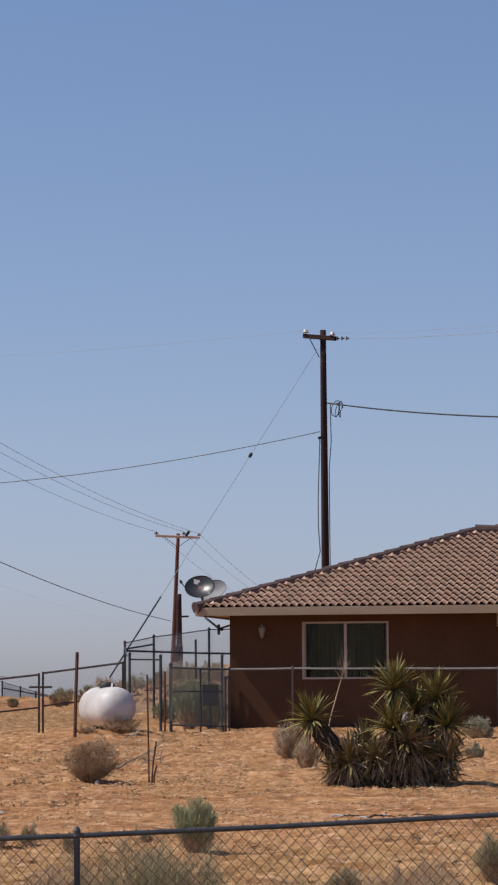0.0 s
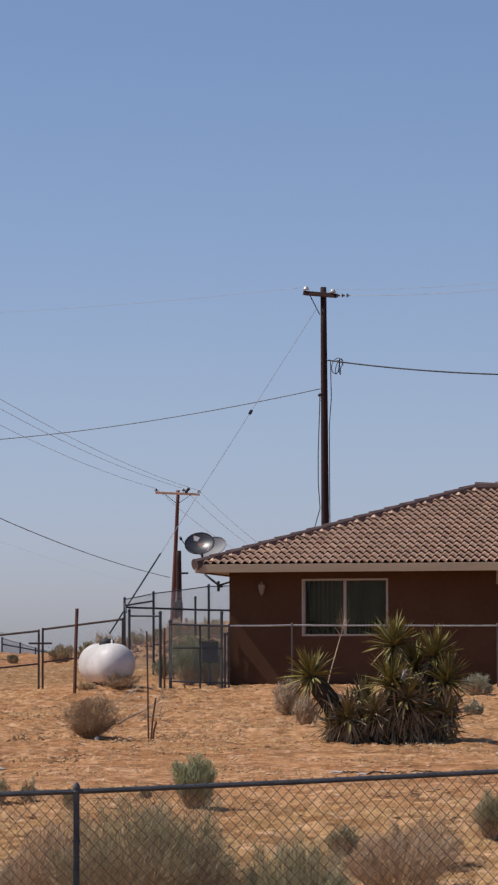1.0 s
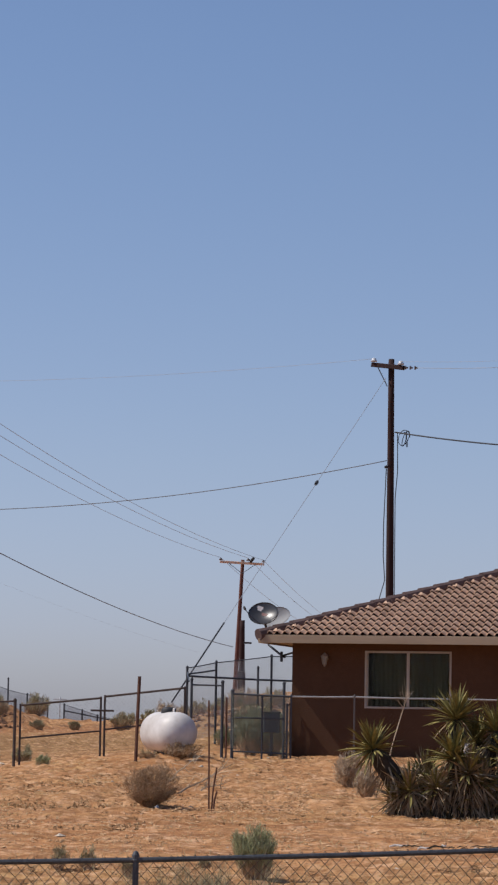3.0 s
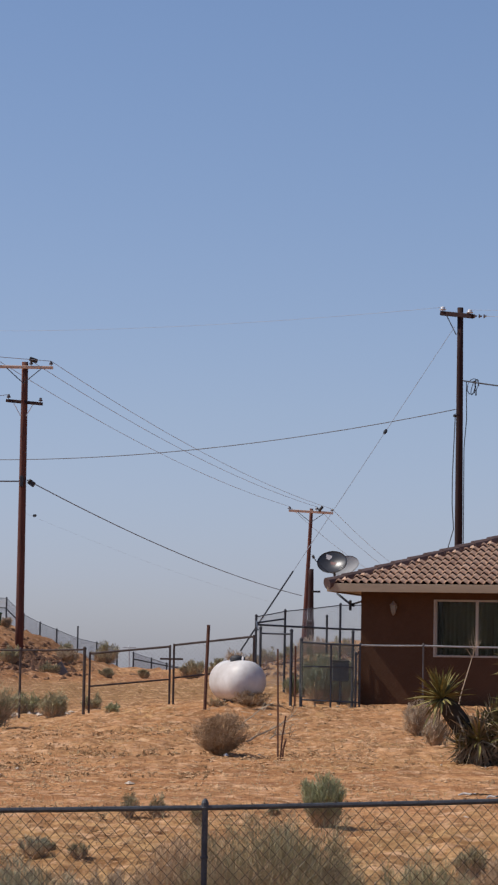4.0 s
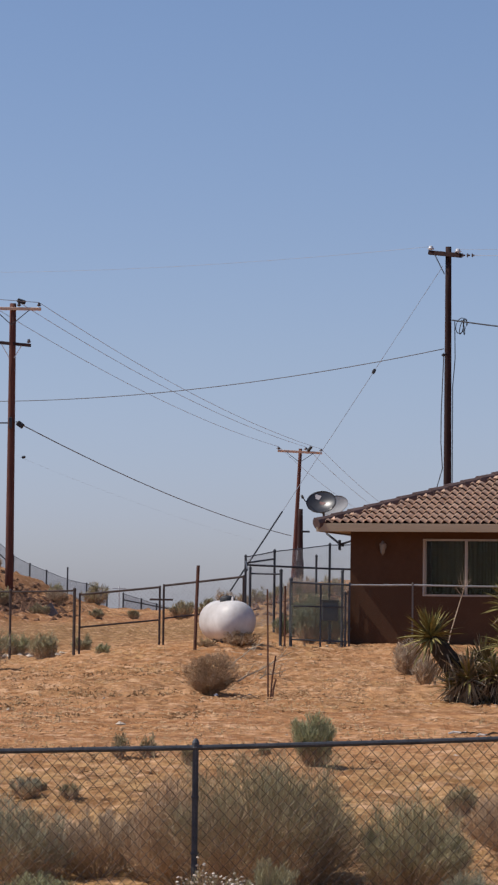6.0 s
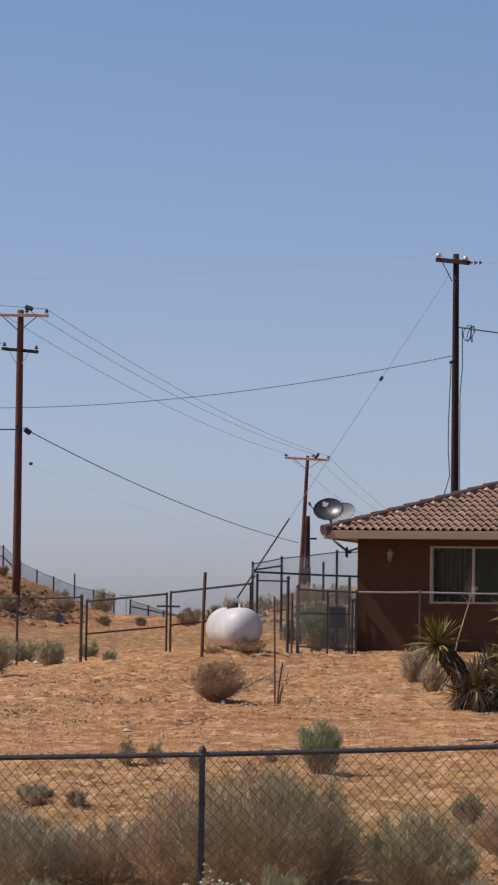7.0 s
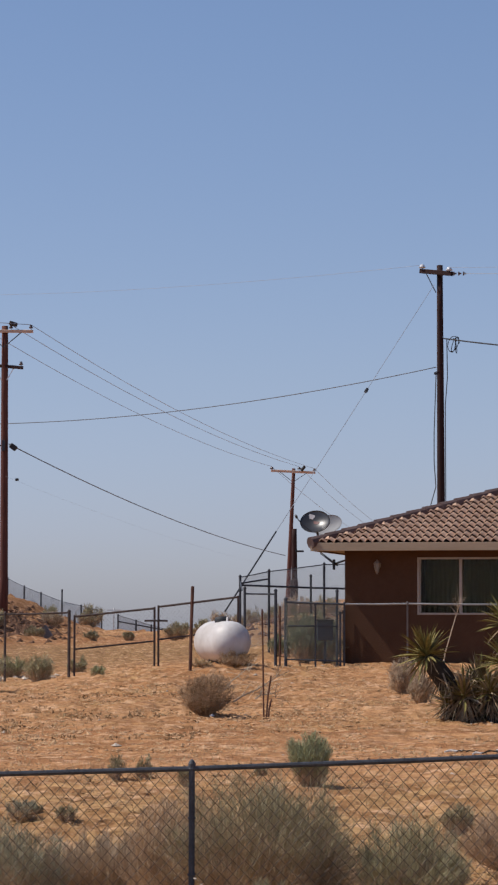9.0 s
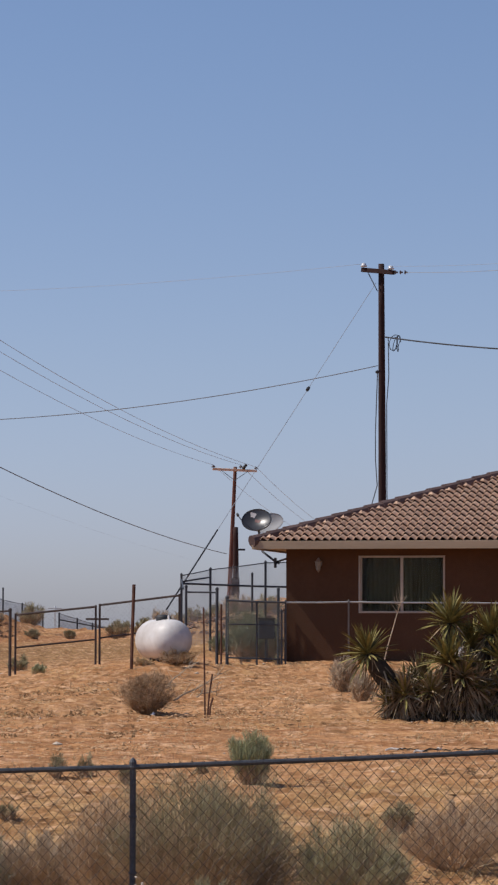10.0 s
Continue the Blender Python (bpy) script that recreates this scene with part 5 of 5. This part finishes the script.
def build_yucca():
    x, y = 2.05, 40.2
    z0 = gz(x, y)
    yuc = thing("yucca", (x, y, z0), "large green yucca clump with bayonet leaves and dead skirts", "yucca")
    r = random.Random(11)
    # heads: place, radius, trunk foot
    heads = [((-1.18, -0.1, 0.92), 0.46, (-0.62, 0.05, -0.05)), ((0.0, 0.15, 1.36), 0.50, (0.05, 0.1, -0.05)), ((0.58, 0.1, 1.20), 0.47, (0.35, 0.1, -0.05)), ((-0.04, -0.3, 0.82), 0.52, (0.0, -0.15, -0.05)), ((0.74, -0.1, 0.84), 0.46, (0.55, 0.0, -0.05)), ((-0.66, -0.25, 0.34), 0.45, (-0.55, -0.15, -0.05)), ((-0.85, -0.1, 0.22), 0.36, (-0.75, 0.0, -0.05)), ((0.15, -0.35, 0.60), 0.45, (0.15, -0.2, -0.05)), ((-0.45, 0.1, 0.55), 0.40, (-0.4, 0.1, -0.05)), ((0.70, -0.2, 0.40), 0.42, (0.55, -0.1, -0.05)), ((-0.30, -0.3, 0.40), 0.36, (-0.25, -0.2, -0.05)), ((0.3, 0.4, 1.02), 0.45, (0.25, 0.3, -0.05)), ((0.33, -0.25, 0.45), 0.40, (0.3, -0.15, -0.05))]
    shapes = [yucca_leaf(1.0, 0.062, c) for c in (0.03, 0.12, 0.26)]
    shared = [s.mesh("leaf", M_YUCCA) for s in shapes]
    mass, dead = Geo(), Geo()
    singles = 0
    for hi_, (c, rad, foot) in enumerate(heads):
        c, foot = Vector(c), Vector(foot)
        mid = foot.lerp(c, 0.55) + Vector(((foot.x - c.x) * 0.12, 0, 0.02))
        thick = 0.16 if hi_ == 0 else 0.10
        part("trunk", Geo().tube([foot, foot.lerp(mid, 0.5), mid, mid.lerp(c, 0.6), c], [thick * 1.15, thick * 1.05, thick, thick * 0.9, thick * 0.55], 9), M_YTRUNK, yuc)
        axis = (c - mid).normalized()
        axis = (axis + Vector((0, 0, 1.2))).normalized()
        n = 135
        for i in range(n):
            s = (i + 0.5) / n
            polar = math.radians(4 + (88 if c.z > 0.7 else 76) * s ** 0.8 + r.uniform(-26, 26))
            az = i * 2.39996 + r.uniform(-0.2, 0.2)
            a = axis.orthogonal().normalized()
            b = axis.cross(a)
            d = axis * math.cos(polar) + (a * math.cos(az) + b * math.sin(az)) * math.sin(polar)
            ln = rad * r.uniform(0.6, 1.22) * (1.0 if s > 0.15 else 0.85)
            m = Matrix.Translation(c + axis * 0.05 * (0.5 - s) - d * 0.02) @ d.to_track_quat("X", "Z").to_matrix().to_4x4() @ Matrix.Rotation(r.uniform(-0.5, 0.5), 4, "X") @ Matrix.Diagonal((ln, ln * 0.9, ln, 1))
            k = 0 if s < 0.4 else (1 if s < 0.75 else 2)
            if hi_ in (0, 3, 1) and singles < 300 and i < 100:
                ob = new("leaf", shared[k])
                ob.parent = yuc
                ob.matrix_basis = m
                singles += 1
            else:
                g = dead if c.z < 0.7 and r.random() < 0.55 else mass
                g.put([m @ Vector(q) for q in shapes[k].v], shapes[k].f)
        # dead leaves hanging along the trunk
        for i in range(130):
            s = r.random()
            p = mid.lerp(c, s) if r.random() < 0.6 else foot.lerp(mid, r.random())
            az = r.uniform(0, 6.28)
            d = Vector((math.cos(az), math.sin(az), -r.uniform(0.7, 2.2))).normalized()
            ln = rad * r.uniform(0.45, 0.85)
            q = p + Vector((math.cos(az), math.sin(az), 0)) * thick * 0.8
            if (q + d * ln).z < -0.02:
                ln = max(0.08, (q.z + 0.02) / max(0.05, -d.z))
            m = Matrix.Translation(q) @ d.to_track_quat("X", "Z").to_matrix().to_4x4() @ Matrix.Rotation(r.uniform(-1.5, 1.5), 4, "X") @ Matrix.Diagonal((ln, ln * 0.8, ln, 1))
            dead.put([m @ Vector(v) for v in shapes[1].v], shapes[1].f)
    for i in range(700):
        q = Vector((r.uniform(-0.62, 0.85), r.uniform(-0.35, 0.3), r.uniform(0.05, 0.62)))
        az = r.uniform(0, 6.28)
        d = Vector((math.cos(az), math.sin(az) - 0.3, r.uniform(-1.4, 0.5))).normalized()
        ln = min(r.uniform(0.15, 0.38), (q.z + 0.02) / max(0.05, -d.z))
        m = Matrix.Translation(q) @ d.to_track_quat("X", "Z").to_matrix().to_4x4() @ Matrix.Rotation(r.uniform(-1.5, 1.5), 4, "X") @ Matrix.Diagonal((ln, ln * 0.8, ln, 1))
        g = dead if r.random() < 0.62 else mass
        g.put([m @ Vector(v) for v in shapes[1].v], shapes[1].f)
    tagged(part("leaf_mass", mass, M_YUCCA, yuc), kind="stuff")
    tagged(part("dead_leaf_skirt", dead, M_YDEAD, yuc, "dry brown hanging leaves"), kind="stuff")
    husk = Geo()
    for k in range(9):
        p = Vector((0.12 + r.uniform(-0.05, 0.05), -0.45 + r.uniform(-0.03, 0.03), 1.0 + r.uniform(-0.03, 0.04)))
        husk.tube([p, p + Vector((r.uniform(-0.05, 0.05), -0.02, -0.05)), p + Vector((r.uniform(-0.08, 0.08), -0.02, -0.13))], [0.008, 0.012, 0.003], 5)
    part("seed_pod", husk, M_FLOWER, yuc, "dry white flower husk")


plants()
build_yucca()


# ---------- litter on the ground ----------
def scatter():
    r = random.Random(5)
    clod, straw, peb = Geo(), Geo(), Geo()

    def lump(g, x, y, s, flat=0.6):
        vs = []
        for k in range(6):
            d = [(1, 0, 0), (-1, 0, 0), (0, 1, 0), (0, -1, 0), (0, 0, 1), (0, 0, -0.6)][k]
            q = s * r.uniform(0.65, 1.2)
            vs.append((x + d[0] * q + r.uniform(-0.3, 0.3) * s, y + d[1] * q, gz(x, y) + s * 0.25 + d[2] * q * flat))
        g.put(vs, [(0, 2, 4), (2, 1, 4), (1, 3, 4), (3, 0, 4), (2, 0, 5), (1, 2, 5), (3, 1, 5), (0, 3, 5)])

    for _ in range(12000):
        y = 17 + 45 * r.random() ** 1.1
        x = (r.uniform(-0.155, 0.115)) * y
        lump(clod, x, y, 0.008 + (0.012 + 0.0006 * y) * r.random() ** 3.0, 0.42)
    for _ in range(7000):
        y = 18 + 13 * r.random()
        lump(clod, r.uniform(-0.155, 0.115) * y, y, 0.005 + 0.016 * r.random() ** 2, 0.6)
    for _ in range(5500):
        y = r.uniform(33, 50)
        x = r.uniform(-0.155, 0.0) * y
        if noise.noise(Vector((x * 0.5, y * 0.3, 44))) > -0.12:
            lump(clod, x, y, 0.010 + 0.030 * r.random() ** 2, 0.5)
    for _ in range(160):
        y = 18 + 44 * r.random()
        x = (r.uniform(-0.155, 0.115)) * y
        lump(peb, x, y, 0.012 + 0.05 * r.random() ** 4)
    for _ in range(60):
        lump(peb, -7.4 + r.uniform(-0.8, 1.0), 59.5 + r.uniform(-1.5, 1.5), 0.03 + 0.07 * r.random() ** 2)
    for _ in range(16):
        lump(peb, 2.05 + r.uniform(-1.2, 1.3), 39.5 + r.uniform(-0.4, 0.3), 0.015 + 0.03 * r.random() ** 2)
    rock = Geo()
    for _ in range(900):
        y = 103 + r.gauss(0, 4.0)
        x = -12.5 - 0.06 * (y - 103) + r.gauss(0, 0.75)
        lump(rock, x, y, 0.04 + 0.15 * r.random() ** 2.5, 0.7)
    for _ in range(260):
        x, y = -2.2 + r.gauss(0, 1.3), 80 + r.gauss(0, 4)
        lump(rock, x, y, 0.04 + 0.12 * r.random() ** 2.5, 0.7)
    tagged(part("rubble", rock, M_ROCK), "dark broken rubble on the dirt slopes", "rubble", kind="stuff")
    weed = Geo()
    for _ in range(2200):
        y = 18 + 42 * r.random() ** 1.2
        x = (r.uniform(-0.155, 0.115)) * y
        if noise.noise(Vector((x * 0.9, y * 0.4, 8))) < 0.02 or 30 < y < 37:
            continue
        p = Vector((x, y, gz(x, y)))
        for _ in range(9):
            d = Vector((r.uniform(-1, 1), r.uniform(-1, 1), r.uniform(0.02, 0.4))).normalized()
            ln = r.uniform(0.03, 0.10)
            weed.strip([p + unit(r) * 0.03, p + d * ln], [0.010, 0.003], d.cross(unit(r)).normalized())
    for _ in range(1400):
        y = r.uniform(35, 49)
        x = r.uniform(-0.155, -0.06) * y
        if noise.noise(Vector((x * 0.8, y * 0.5, 30))) < -0.05:
            continue
        p = Vector((x, y, gz(x, y)))
        for _ in range(5):
            d = Vector((r.uniform(-1, 1), r.uniform(-1, 1), r.uniform(0.5, 1.6))).normalized()
            weed.strip([p + unit(r) * 0.02, p + d * r.uniform(0.02, 0.05)], [0.012, 0.006], d.cross(unit(r)).normalized())
    tagged(part("dead_weeds", weed, M_DARKSTRAW), "flattened dead brown weeds on the dirt", "dead weeds", kind="stuff")
    for _ in range(5000):
        y = 18 + 40 * r.random() ** 1.2
        x = (r.uniform(-0.155, 0.115)) * y
        if noise.noise(Vector((x * 0.6, y * 0.35, 2))) < 0.0:
            continue
        p = Vector((x, y, gz(x, y)))
        for _ in range(4):
            d = Vector((r.uniform(-1, 1), r.uniform(-1, 1), r.uniform(0.3, 1.2))).normalized()
            ln = r.uniform(0.03, 0.10)
            straw.strip([p, p + d * ln], [0.006, 0.002], d.cross(unit(r)).normalized())
    tagged(part("dirt_clods", clod, M_CLOD), "loose clods of orange dirt", "clods", kind="stuff")
    tagged(part("pebbles", peb, M_STONE), "scattered pale pebbles and stones", "pebbles", kind="stuff")
    tagged(part("dry_grass", straw, M_STRAW), "sparse dry straw-coloured grass", "dry grass", kind="stuff")
    scrap = Geo()
    lump(scrap, -2.22, 41.0, 0.05, 0.8)
    tagged(part("white_stone", scrap, M_PORC), "small white stone beside the tumbleweed", "stone")
    # bleached sticks lying in the yard
    for i in range(16):
        x, y = 0.98 + 0.075 * i + r.uniform(-0.05, 0.05), 32.7 + r.uniform(-0.3, 0.3)
        a = r.uniform(-0.35, 0.35)
        ln = r.uniform(0.06, 0.34)
        g = Geo().tube([(-ln / 2, 0, 0.004), (-ln / 6, 0.02, 0.02), (ln / 5, -0.01, 0.012), (ln / 2, 0.015, 0.022)], [q * (1.6 if i % 4 == 0 else 0.8) for q in (0.006, 0.010, 0.009, 0.004)], 6)
        tagged(part("bleached_stick", g, M_BLEACHED if i % 4 == 0 else M_YTRUNK, m=pose(x, y, gz(x, y) + 0.01, 0, 0, math.degrees(a))), "sun-bleached stick lying on the dirt", "stick", "bleached sticks")


scatter()
